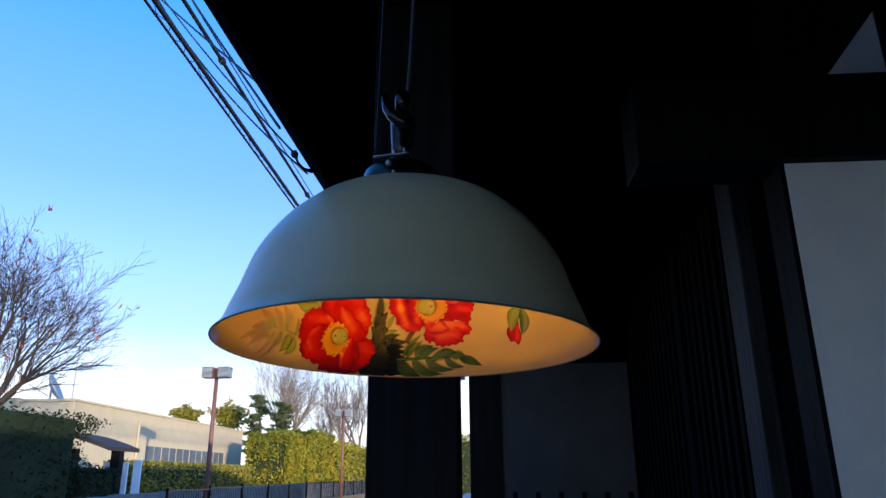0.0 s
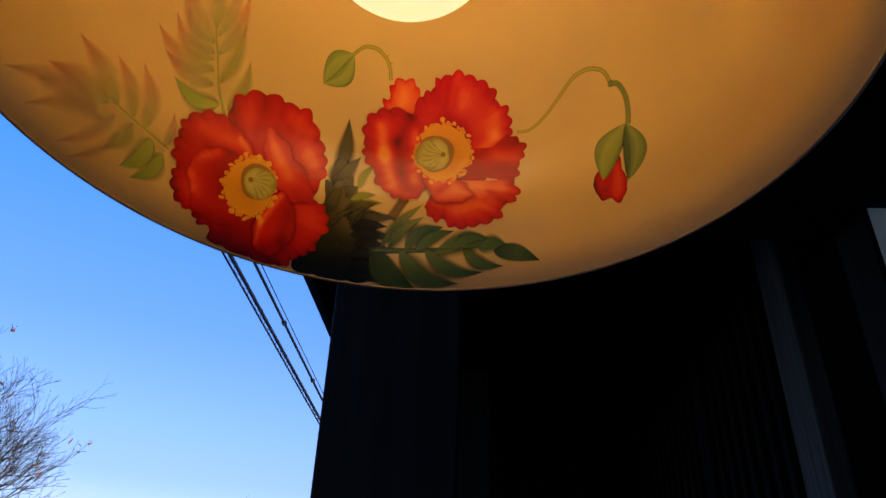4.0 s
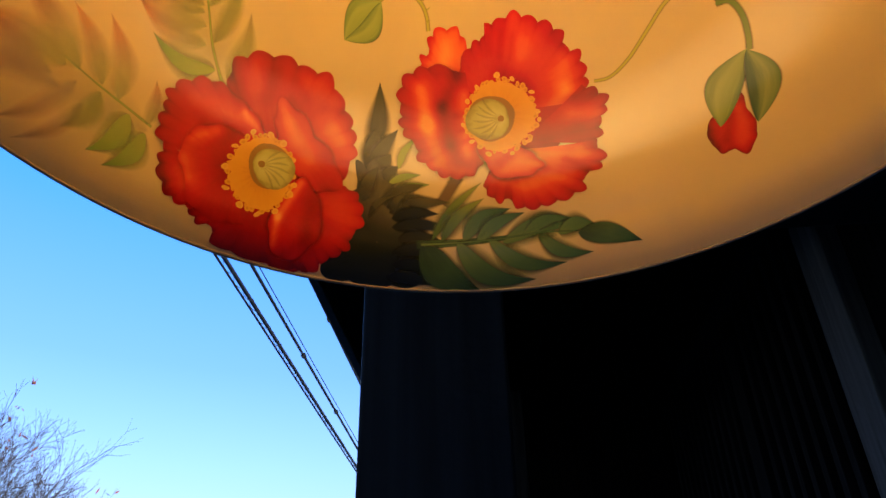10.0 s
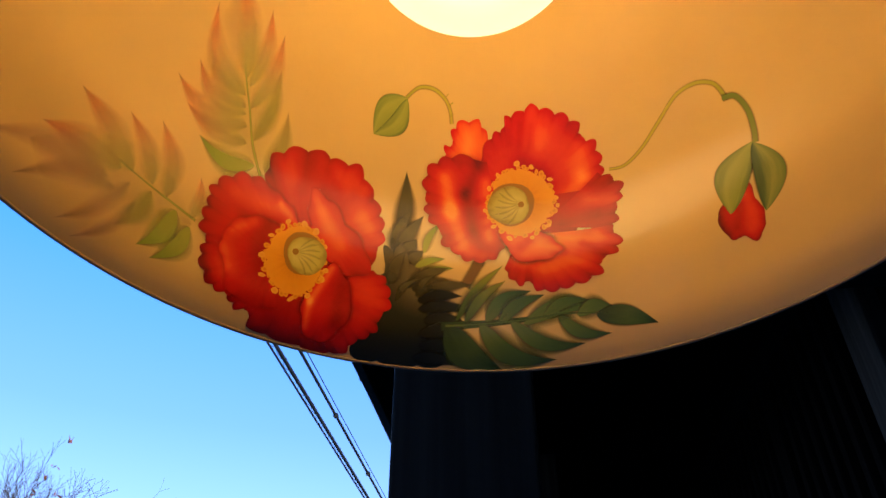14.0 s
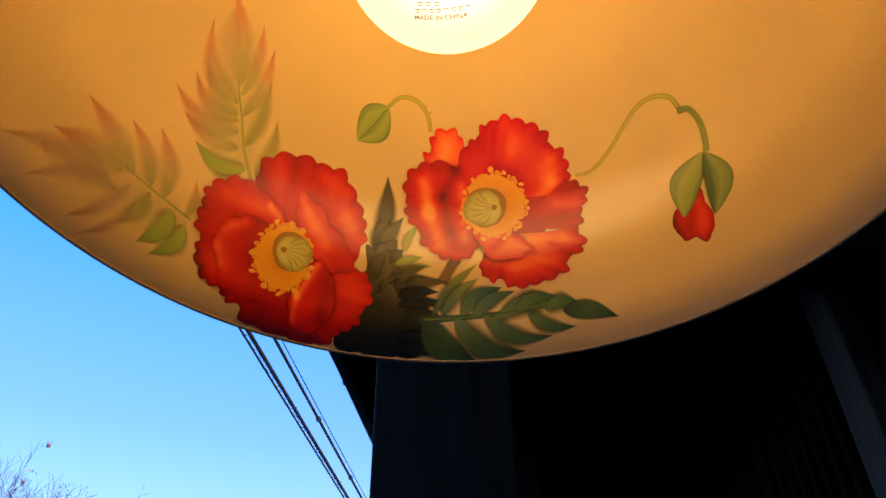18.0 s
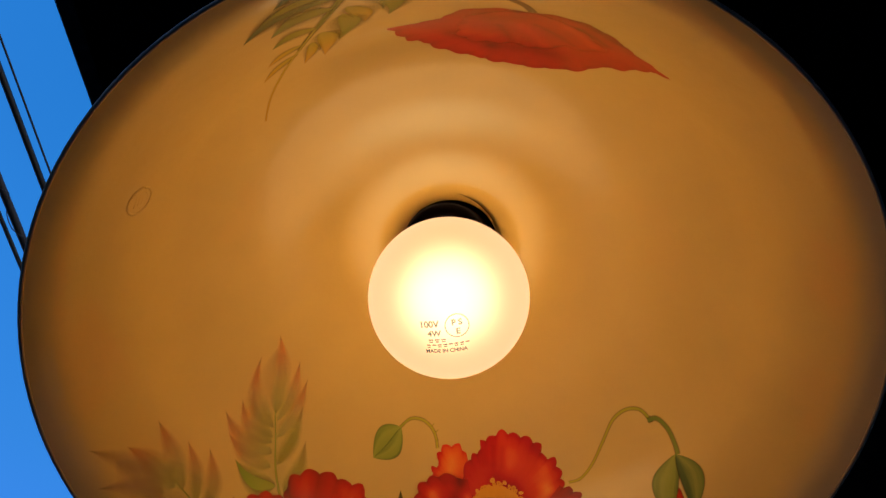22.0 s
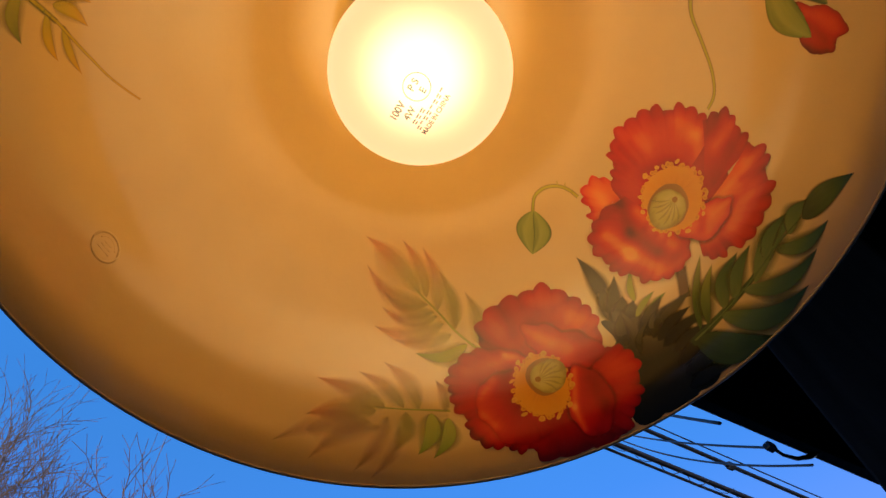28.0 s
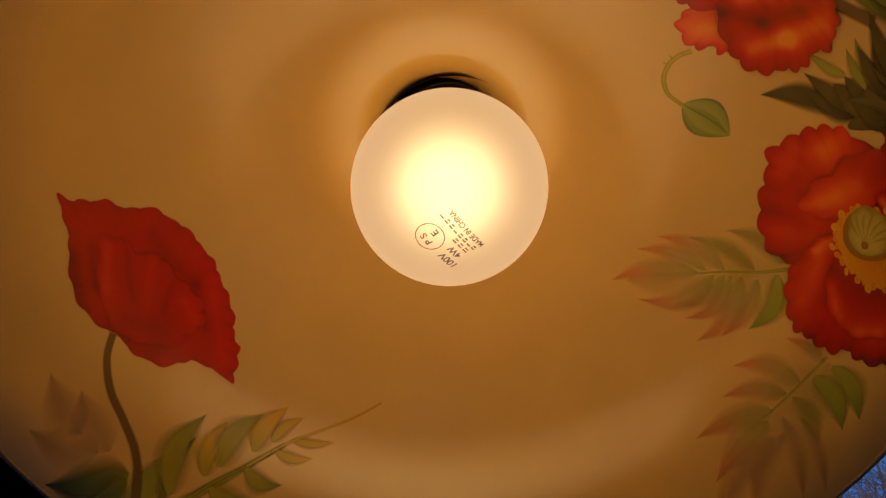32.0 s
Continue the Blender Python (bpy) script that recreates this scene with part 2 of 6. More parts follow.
def ground():
    bm = bmesh.new()
    ys = [-2000, -200, -30] + [i * 2.0 for i in range(0, 41)] + [200, 2500]
    xs = [-2000, -60, -8, 8, 60, 2000]
    g = [[bm.verts.new((x, y, rise(y) - 0.06)) for x in xs] for y in ys]
    for a, b in zip(g, g[1:]):
        for i in range(len(xs) - 1):
            bm.faces.new((a[i], a[i + 1], b[i + 1], b[i]))
    tagged(part("ground", bm, M_GRAVEL), "bare dry brown soil reaching the horizon", "ground", kind="structure")


ground()
strip("road", -6.9, -1.9, -40, 90, -0.03, M_ASPHALT, "grey asphalt road in front of the shop", "road")
strip("pavement", -1.75, 6.0, -40, 90, 0.0, M_PAVING, "pale concrete pavement along the shop front", "pavement", down=0.1)
strip("kerb", -1.9, -1.75, -40, 90, 0.02, M_CONCRETE, "grey concrete kerb between road and pavement", "kerb", down=0.12)
strip("verge", -40.0, -7.0, -30, 80, 0.35, M_GRAVEL, "raised earth terrace across the road", "terrace", down=0.5)


def plain(name, dims, material, label, category, bevel=0.0):
    return tagged(part(name, box(*dims, bevel=bevel), material), label, category, kind="structure")


# The soffit slopes up from the eave to the wall; boards run along the street.
EAVE_X, EAVE_Z, WALL_X = -0.6035, 2.786, 0.93
SKEW = -math.atan(0.0217)
SLOPE = 0.36


def soffit():
    bm = bmesh.new()
    n = 9
    for i in range(n):
        x0 = EAVE_X + 0.02 + (3.2 - EAVE_X) * i / n
        x1 = EAVE_X + 0.02 + (3.2 - EAVE_X) * (i + 1) / n - 0.006
        z0, z1 = EAVE_Z + 0.05 + SLOPE * (x0 - EAVE_X), EAVE_Z + 0.05 + SLOPE * (x1 - EAVE_X)
        v = [bm.verts.new(p) for p in ((x0, -9, z0), (x1, -9, z1), (x1, 5.5, z1), (x0, 5.5, z0), (x0, -9, z0 + 0.03), (x1, -9, z1 + 0.03), (x1, 5.5, z1 + 0.03), (x0, 5.5, z0 + 0.03))]
        for f in ((0, 3, 2, 1), (4, 5, 6, 7), (0, 1, 5, 4), (1, 2, 6, 5), (2, 3, 7, 6), (3, 0, 4, 7)):
            bm.faces.new([v[k] for k in f])
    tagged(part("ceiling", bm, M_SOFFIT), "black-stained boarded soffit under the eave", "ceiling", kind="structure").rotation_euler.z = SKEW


soffit()
eave = thing("roof", "dark tiled roof of the old shop with a deep eave", "roof", kind="structure")
eave.rotation_euler.z = SKEW
part("fascia", box(EAVE_X - 0.012, EAVE_X + 0.02, -9, 5.5, EAVE_Z + 0.004, EAVE_Z + 0.13, 0.006), M_TIMBER, eave, "black eave board")
bm = bmesh.new()
for a, b, c in ((EAVE_X + 0.004, 3.6, 0.16), ):
    z0, z1 = EAVE_Z + 0.14, EAVE_Z + 0.14 + SLOPE * (b - a)
    v = [bm.verts.new(p) for p in ((a, -9.2, z0), (b, -9.2, z1), (b, 5.6, z1), (a, 5.6, z0), (a, -9.2, z0 + c), (b, -9.2, z1 + c), (b, 5.6, z1 + c), (a, 5.6, z0 + c))]
    for f in ((0, 3, 2, 1), (4, 5, 6, 7), (0, 1, 5, 4), (1, 2, 6, 5), (2, 3, 7, 6), (3, 0, 4, 7)):
        bm.faces.new([v[k] for k in f])
part("roof_slab", bm, M_ROOFDARK, eave)
for i in range(18):
    y = -8.6 + i * 0.8
    bm = bmesh.new()
    x0, x1 = EAVE_X + 0.03, WALL_X - 0.02
    z0, z1 = EAVE_Z - 0.01 + 0.0 * i, EAVE_Z - 0.01 + SLOPE * (x1 - x0)
    v = [bm.verts.new(p) for p in ((x0, y, z0), (x1, y, z1), (x1, y + 0.05, z1), (x0, y + 0.05, z0), (x0, y, z0 + 0.07), (x1, y, z1 + 0.07), (x1, y + 0.05, z1 + 0.07), (x0, y + 0.05, z0 + 0.07))]
    for f in ((0, 3, 2, 1), (4, 5, 6, 7), (0, 1, 5, 4), (1, 2, 6, 5), (2, 3, 7, 6), (3, 0, 4, 7)):
        bm.faces.new([v[k] for k in f])
    part("rafter", bm, M_SOFFIT, eave)

# Timber posts and the beam that they carry.
post = thing("post", "square black-stained timber post under the eave", "post", (-0.063, 1.447, 0), "eave posts")
part("shaft", box(-0.083, 0.092, -0.083, 0.083, 0.12, 2.72, 0.004), M_TIMBER, post)
part("footing_stone", box(-0.14, 0.14, -0.14, 0.14, 0.0, 0.12, 0.015), M_CONCRETE, post, "grey footing stone")
far = thing("post", "slimmer black-stained timber post under the eave", "post", (0.07, 3.5, 0), "eave posts")
part("shaft", box(-0.076, 0.076, -0.08, 0.08, 0.12, 2.72, 0.004), M_TIMBER, far)
part("footing_stone", box(-0.13, 0.13, -0.13, 0.13, 0.0, 0.12, 0.015), M_CONCRETE, far, "grey footing stone")
plain("beam", (-0.13, 0.0, -9, 5.4, 2.725, 2.83), M_TIMBER, "black timber beam carried by the eave posts", "beam", 0.005)

# Front wall of the shop: plaster end panel, dark boards, lattice, far plaster panel.
WALL_Y = 1.75
plain("wall_plaster_near", (0.885, 3.0, WALL_Y, WALL_Y + 0.12, 0.0, 2.46), M_PLASTER, "white plaster end wall framed by black timber", "wall")
plain("wall_gable", (1.03, 3.0, WALL_Y + 0.02, WALL_Y + 0.12, 2.71, 3.36), M_PLASTER, "white plaster gable above the beam", "wall")
plain("gable_beam", (0.5, 3.0, WALL_Y - 0.03, WALL_Y + 0.14, 2.462, 2.708), M_TIMBER, "black timber tie beam", "beam", 0.005)
bm = bmesh.new()
v = [bm.verts.new(p) for p in ((0.86, WALL_Y - 0.012, 2.709), (1.03, WALL_Y - 0.012, 2.709), (1.34, WALL_Y - 0.012, 3.1), (0.86, WALL_Y - 0.012, 3.1), (0.86, WALL_Y + 0.03, 2.709), (1.03, WALL_Y + 0.03, 2.709), (1.34, WALL_Y + 0.03, 3.1), (0.86, WALL_Y + 0.03, 3.1))]
for f in ((0, 1, 2, 3), (7, 6, 5, 4), (0, 4, 5, 1), (1, 5, 6, 2), (2, 6, 7, 3), (3, 7, 4, 0)):
    bm.faces.new([v[k] for k in f])
tagged(part("gable_board", bm, M_TIMBER), "black sloping gable board", "trim", kind="structure")
bm = bmesh.new()
v = [bm.verts.new(p) for p in ((1.21, WALL_Y - 0.012, 2.709), (3.0, WALL_Y - 0.012, 2.709), (3.0, WALL_Y - 0.012, 3.1), (1.21, WALL_Y - 0.012, 3.1), (1.21, WALL_Y + 0.018, 2.709), (3.0, WALL_Y + 0.018, 2.709), (3.0, WALL_Y + 0.018, 3.1), (1.21, WALL_Y + 0.018, 3.1))]
for f in ((0, 1, 2, 3), (7, 6, 5, 4), (0, 4, 5, 1), (1, 5, 6, 2), (2, 6, 7, 3), (3, 7, 4, 0)):
    bm.faces.new([v[k] for k in f])
tagged(part("gable_boarding", bm, M_TIMBER), "black boarding beside the gable panel", "trim", kind="structure")
plain("corner_post", (0.89, 0.945, WALL_Y + 0.122, WALL_Y + 0.25, 0.0, 2.46), M_SOFFIT, "black timber corner post beside the plaster", "post", 0.004)
plain("plaster_edge_board", (0.872, 0.8845, WALL_Y + 0.002, WALL_Y + 0.12, 0.0, 2.46), M_TIMBER, "black edge board of the plaster wall", "trim")
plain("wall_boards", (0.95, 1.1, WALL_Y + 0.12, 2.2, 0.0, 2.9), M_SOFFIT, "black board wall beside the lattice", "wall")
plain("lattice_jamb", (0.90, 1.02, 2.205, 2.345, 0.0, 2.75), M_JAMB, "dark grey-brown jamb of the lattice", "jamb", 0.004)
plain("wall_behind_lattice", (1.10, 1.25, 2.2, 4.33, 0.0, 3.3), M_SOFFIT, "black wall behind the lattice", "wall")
lat = thing("lattice_window", "dark timber window lattice of narrow upright slats", "lattice", (0.96, 0, 0))
for i in range(22):
    y = 2.397 + i * 0.0865
    if 3.03 < y < 3.15:
        continue
    part("slat", box(-0.025, 0.02, y - 0.017, y + 0.017, 0.5, 2.85, 0.002), M_LATTICE, lat)
part("upright", box(-0.04, 0.05, 3.045, 3.135, 0.4, 2.75, 0.004), M_LATTICE, lat)
part("rail", box(-0.03, 0.05, 2.35, 4.32, 0.40, 0.50, 0.004), M_LATTICE, lat)
part("rail", box(-0.03, 0.05, 2.35, 4.32, 2.86, 2.95, 0.004), M_LATTICE, lat)
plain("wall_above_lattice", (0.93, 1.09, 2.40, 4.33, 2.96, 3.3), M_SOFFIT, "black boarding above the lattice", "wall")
plain("wall_plaster_far", (0.152, 0.93, 4.33, 4.45, 0.0, 2.34), M_PLASTER_SHADE, "white plaster end panel, its shade put into dark grey", "wall")
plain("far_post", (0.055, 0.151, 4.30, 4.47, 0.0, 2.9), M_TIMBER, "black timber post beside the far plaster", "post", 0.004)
# added dark filler, so that no sky shows beside the far panel
plain("far_filler", (0.935, 1.5, 4.34, 4.47, 0.0, 3.3), M_SOFFIT, "black filler closing the gap at the lattice end", "wall")
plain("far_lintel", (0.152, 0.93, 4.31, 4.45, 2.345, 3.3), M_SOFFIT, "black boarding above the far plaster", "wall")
fence = thing("picket_fence", "low dark picket fence against the far plaster", "fence", (0, 4.22, 0))
for i in range(6):
    x = 0.225 + i * 0.129
    part("picket", box(x - 0.014, x + 0.014, -0.012, 0.012, 0.0, 1.60, 0.003), M_TIMBER, fence)
for z in (0.4, 1.35):
    part("rail", box(0.19, 0.90, 0.013, 0.035, z, z + 0.05, 0.003), M_TIMBER, fence)
far_lamp = thing("hanging_lamp", "small grey bell-shaped lamp hanging under the far eave", "lamp", (-0.134, 5.2, 2.37))
part("bell", lathe([(0.0, 0.13), (0.014, 0.128), (0.02, 0.10), (0.036, 0.07), (0.048, 0.03), (0.056, 0.0), (0.053, 0.0), (0.04, 0.04), (0.0, 0.09)], 28), M_STEEL, far_lamp, "grey metal bell shade", True)
part("rod", tube([(0, 0, 0.125), (0.03, 0, 0.36)], 0.006, 8), M_BLACKMETAL, far_lamp, "thin hanging rod", True)
# The unseen rest of the shop, added to keep the street front in shade.
plain("wall_shop_back", (1.5, 6.5, -9, -8.8, 0, 4.2), M_PLASTER, "unseen white plaster end wall of the shop", "wall")
plain("wall_shop_front", (2.95, 3.1, -8.8, 1.75, 0, 3.6), M_SOFFIT, "unseen dark board wall of the shop", "wall")
house = thing("shop_building", "unseen low dark shop building that shades the street front", "building", (5, -1.0, 0), kind="structure")
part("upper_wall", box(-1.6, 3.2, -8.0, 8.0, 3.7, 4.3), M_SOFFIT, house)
part("back_wall", box(3.0, 3.2, -8.0, 8.0, 0, 3.69), M_PLASTER, house)
part("roof", box(-2.0, 3.6, -8.3, 8.3, 4.31, 4.45), M_ROOFDARK, house)

# ---- the pendant lamp ----
LAMP = Vector((0.0053, 0.7132, 1.8016))
RIM, HIGH = 0.1928, 0.1587
TILT_X, TILT_Y = 0.0133, 0.0194
KNOT_U = (0.0, 0.03, 0.08, 0.16, 0.3, 0.5, 0.7, 0.85, 0.94, 0.985, 1.0)
KNOT_R = (1.0, 0.976, 0.950, 0.926, 0.882, 0.826, 0.726, 0.608, 0.505, 0.40, 0.26)


def hermite(u, xs, ys):
    """A smooth curve through the knots."""
    n = len(xs)
    i = max(k for k in range(n - 1) if xs[k] <= u + 1e-9)
    d = [(ys[k + 1] - ys[k]) / (xs[k + 1] - xs[k]) for k in range(n - 1)]
    m = [d[0]] + [2 / (1 / d[k - 1] + 1 / d[k]) if d[k - 1] * d[k] > 0 else 0 for k in range(1, n - 1)] + [d[-1]]
    h = xs[i + 1] - xs[i]
    s = (u - xs[i]) / h
    return (ys[i] * (1 + 2 * s) * (1 - s) ** 2 + ys[i + 1] * s * s * (3 - 2 * s) + h * m[i] * s * (1 - s) ** 2 + h * m[i + 1] * s * s * (s - 1))


PROF_U = np.linspace(0, 1, 241)
PROF_R = np.array([hermite(u, KNOT_U, KNOT_R) for u in PROF_U]) * RIM
PROF_Z = PROF_U * HIGH
PROF_S = np.concatenate([[0], np.cumsum(np.hypot(np.diff(PROF_R), np.diff(PROF_Z)))]) * 1000


def lean(m):
    """The lamp hangs a little out of plumb."""
    return Matrix.Translation(LAMP) @ Matrix(((1, 0, TILT_X, 0), (0, 1, TILT_Y, 0), (-TILT_X, -TILT_Y, 1, 0), (0, 0, 0, 1))).to_3x3().normalized().to_4x4() @ m


def on_shade(theta, s, lift=0.0):
    """The point of the inner face at theta degrees and s mm up from the rim, lifted inwards by mm."""
    r, z = np.interp(s, PROF_S, PROF_R), np.interp(s, PROF_S, PROF_Z)
    r2, z2 = np.interp(s + 2, PROF_S, PROF_R), np.interp(s + 2, PROF_S, PROF_Z)
    r1, z1 = np.interp(max(s - 2, 0), PROF_S, PROF_R), np.interp(max(s - 2, 0), PROF_S, PROF_Z)
    d = Vector((r2 - r1, z2 - z1)).normalized()
    n = Vector((-d.y, d.x))
    if n.x > 0:
        n = -n
    r, z = r + n.x * lift / 1000, z + n.y * lift / 1000
    a = radians(theta)
    return Vector((r * math.cos(a), r * math.sin(a), z))


def enamel(name, base, rough):
    """Glossy vitreous enamel, slightly wavy, with faint clouding."""
    m = mat(name, base, rough, 0.05, 30, 0.11, 20)
    p = m.node_tree.nodes["Principled BSDF"]
    p.inputs["Specular IOR Level"].default_value = 0.4
    p.inputs["Coat Weight"].default_value, p.inputs["Coat Roughness"].default_value = 1.0, 0.085
    p.inputs["Coat IOR"].default_value = 1.5
    return m


M_ENAMEL = enamel("cream_enamel", (0.50, 0.355, 0.138), 0.34)
M_ENAMEL_OUT = enamel("white_enamel", (0.47, 0.43, 0.26), 0.36)
M_ENAMEL_OUT.node_tree.nodes["Principled BSDF"].inputs["Coat Weight"].default_value = 0.18
M_RIMEDGE = mat("dark_rim_edge", (0.16, 0.13, 0.10), 0.4, 0.3, 60)

lamp = thing("pendant_lamp", "white enamel pendant lamp with poppies painted inside, lit globe bulb", "lamp")
lamp.matrix_world = lean(ident())
idx = list(range(0, 241, 3))
inner = [(PROF_R[i], PROF_Z[i]) for i in idx] + [(0.043, HIGH + 0.006), (0.036, HIGH + 0.012), (0.032, HIGH + 0.018)]
outer = [(PROF_R[i] + 0.0012 * (1 - 0.7 * (i / 240) ** 6), PROF_Z[i] + 0.0013 * (i / 240) ** 4) for i in idx] + [(0.044, HIGH + 0.0075), (0.037, HIGH + 0.0135), (0.033, HIGH + 0.019)]
shade = part("shade", lathe(inner, 224), M_ENAMEL, lamp, "cream enamel dome painted with red poppies", True)
part("outer_skin", lathe(outer, 160), M_ENAMEL_OUT, shade, "glossy off-white enamel outside", True)
ring = [(RIM + 0.0004 + 0.0009 * math.cos(a), 0.0009 * math.sin(a)) for a in (2 * math.pi * k / 10 for k in range(11))]
part("rim", lathe(ring, 128), M_RIMEDGE, shade, "dark rolled rim", True)
# maker's mark pressed into the enamel
bm = bmesh.new()
MARK_K = float(np.interp(55, PROF_S, PROF_R)) * 1000 * math.pi / 180


def on_mark(x, y):
    return on_shade(-145.3 + x / MARK_K, 55 + y, -0.42)


tube([on_mark(7.6 * math.cos(a), 7.6 * math.sin(a)) for a in (2 * math.pi * k / 40 for k in range(41))], 0.0009, 8, bm, False)
tube([on_mark(5.2 * math.cos(a), 5.2 * math.sin(a)) for a in (math.pi * (0.1 + 0.8 * k / 14) for k in range(15))], 0.0006, 6, bm)
for y in (-2.6, -0.4, 1.8):
    tube([on_mark(-2.8 + 0.4 * y, y), on_mark(0, y), on_mark(2.8 - 0.4 * y, y)], 0.0006, 6, bm)
part("pressed_mark", bm, M_ENAMEL, shade, "small round mark pressed into the enamel", True)

top = HIGH
# bulb: a frosted globe round a bright core
BULB = Vector((-0.0032, 0.0016, 0.1035))
GLOBE = 0.0475


def glow(name, colour, strength):
    m = bpy.data.materials.new(name)
    m.use_nodes = True
    p = m.node_tree.nodes["Principled BSDF"]
    p.inputs["Base Color"].default_value = (0, 0, 0, 1)
    p.inputs["Emission Color"].default_value, p.inputs["Emission Strength"].default_value = (*colour, 1), strength
    return m


M_CORE = glow("lit_led_core", (1.0, 0.505, 0.085), 39.0)
M_GLOBE = glow("frosted_globe", (1.0, 0.59, 0.215), 1.6)
p = M_GLOBE.node_tree.nodes["Principled BSDF"]
p.inputs["Base Color"].default_value = (0.012, 0.028, 0.24, 1)
p.inputs["Transmission Weight"].default_value, p.inputs["Roughness"].default_value, p.inputs["IOR"].default_value = 1.0, 1.0, 1.35
M_SOCKET = mat("brown_bakelite", (0.03, 0.012, 0.008), 0.25, 0.2, 40)
M_COLLAR = mat("brown_collar", (0.22, 0.07, 0.03), 0.22, 0.25, 40)
bulb = thing("light_bulb", "lit frosted globe bulb screwed into the lamp", "bulb")
bulb.matrix_world = lean(Matrix.Translation(BULB))
prof = [(0.0, -GLOBE)] + [(GLOBE * math.sin(a), -GLOBE * math.cos(a)) for a in (math.pi * k / 40 for k in range(1, 34))] + [(0.0205, 0.0425), (0.019, 0.046)]
globe = part("globe", lathe(prof, 64), M_GLOBE, bulb, "frosted white glass globe", True)
globe.visible_shadow = False
core = [(0.0, -0.024)] + [(0.024 * math.sin(a), -0.024 * math.cos(a)) for a in (math.pi * k / 16 for k in range(1, 16))] + [(0.0, 0.024)]
part("core", lathe(core, 24), M_CORE, bulb, "glowing core inside the globe", True)
part("base", lathe([(0.019, 0.0455), (0.0195, 0.05), (0.0135, 0.052), (0.0135, 0.09)], 32), M_SOCKET, bulb, "dark collar of the screw base", True)
sock = [(0.0325, top + 0.016), (0.0325, top + 0.030), (0.024, top + 0.031), (0.024, top + 0.022), (0.016, top + 0.0215), (0.016, top + 0.034), (0.0, top + 0.035)]
part("socket", lathe([(r, z) for r, z in sock], 48), M_SOCKET, lamp, "brown bakelite lamp socket", True).location = (BULB.x, BULB.y, 0)

collar = [(0.019, 0.1465), (0.0262, 0.1475), (0.0282, 0.151), (0.0282, 0.158), (0.0255, 0.162), (0.0225, 0.1625), (0.0215, 0.172)]
part("socket_collar", lathe(collar, 56), M_COLLAR, lamp, "brown bakelite collar round the bulb", True).location = (BULB.x, BULB.y, 0)

# print on the globe
M_PRINT = mat("brown_print", (0.02, 0.006, 0.002), 0.6, 0.3, 900)
M_PRINT.node_tree.nodes["Principled BSDF"].inputs["Alpha"].default_value = 0.74
PRINT_N = Vector((0.0843, -0.1663, -0.9825)).normalized()
PRINT_R = Vector((0.9964, 0.0035, 0.0849))
PRINT_R = (PRINT_R - PRINT_N * PRINT_R.dot(PRINT_N)).normalized()
PRINT_U = PRINT_N.cross(PRINT_R)


def on_globe(x, y):
    """A place on the globe, mm right and up from the ring of the mark."""
    d = Vector((x, y)).length / 1000 / GLOBE
    if d < 1e-6:
        return PRINT_N * (GLOBE + 0.00012)
    t = (PRINT_R * x + PRINT_U * y).normalized()
    return (PRINT_N * math.cos(d) + t * math.sin(d)) * (GLOBE + 0.00012)


def lettering(name, text, x, y, size, stretch=1.0):
    cu = bpy.data.curves.new(name, "FONT")
    cu.body, cu.size, cu.align_x, cu.align_y = text, size, "CENTER", "CENTER"
    cu.offset = 0.035 * size
    ob = bpy.data.objects.new(name, cu)
    me = bpy.data.meshes.new_from_object(ob)
    bm = bmesh.new()
    bm.from_mesh(me)
    bpy.data.objects.remove(ob)
    bmesh.ops.subdivide_edges(bm, edges=[e for e in bm.edges if e.calc_length() > 0.8], cuts=1)
    for v in bm.verts:
        v.co = on_globe(x + v.co.x * stretch, y + v.co.y)
    return part(name, bm, M_PRINT, globe)


def globe_bar(x0, x1, y, h):
    bm = bmesh.new()
    n = 5
    lo = [bm.verts.new(on_globe(x0 + (x1 - x0) * i / n, y - h / 2)) for i in range(n + 1)]
    hi = [bm.verts.new(on_globe(x0 + (x1 - x0) * i / n, y + h / 2)) for i in range(n + 1)]
    for i in range(n):
        bm.faces.new((lo[i], lo[i + 1], hi[i + 1], hi[i]))
    part("print_bar", bm, M_PRINT, globe)


lettering("print_volts", "100V", -14.8, 1.8, 5.0)
lettering("print_watts", "4W", -12.6, -3.6, 4.6)
lettering("print_ps", "P S", 0.0, 1.8, 4.6)
lettering("print_e", "E", 0.2, -3.2, 4.6)
lettering("print_origin", "MADE IN CHINA", -7.2, -14.6, 3.5, 0.88)
bm = bmesh.new()
k = 40
a = [bm.verts.new(on_globe(6.6 * math.cos(2 * math.pi * i / k), 6.6 * math.sin(2 * math.pi * i / k))) for i in range(k)]
b = [bm.verts.new(on_globe(6.1 * math.cos(2 * math.pi * i / k), 6.1 * math.sin(2 * math.pi * i / k))) for i in range(k)]
for i in range(k):
    bm.faces.new((a[i], a[(i + 1) % k], b[(i + 1) % k], b[i]))
part("print_ring", bm, M_PRINT, globe)
for x in (-16.2, -12.8, -9.4):
    globe_bar(x, x + 2.6, -7.2, 0.8)
    globe_bar(x + 0.3, x + 2.3, -8.5, 0.75)
for i in range(8):
    x = -17.6 + i * 3.0
    globe_bar(x, x + 2.2, -10.5 + 0.05 * i, 0.8)
    if i % 3 != 1:
        globe_bar(x + 0.2, x + 1.9, -11.8 + 0.05 * i, 0.75)

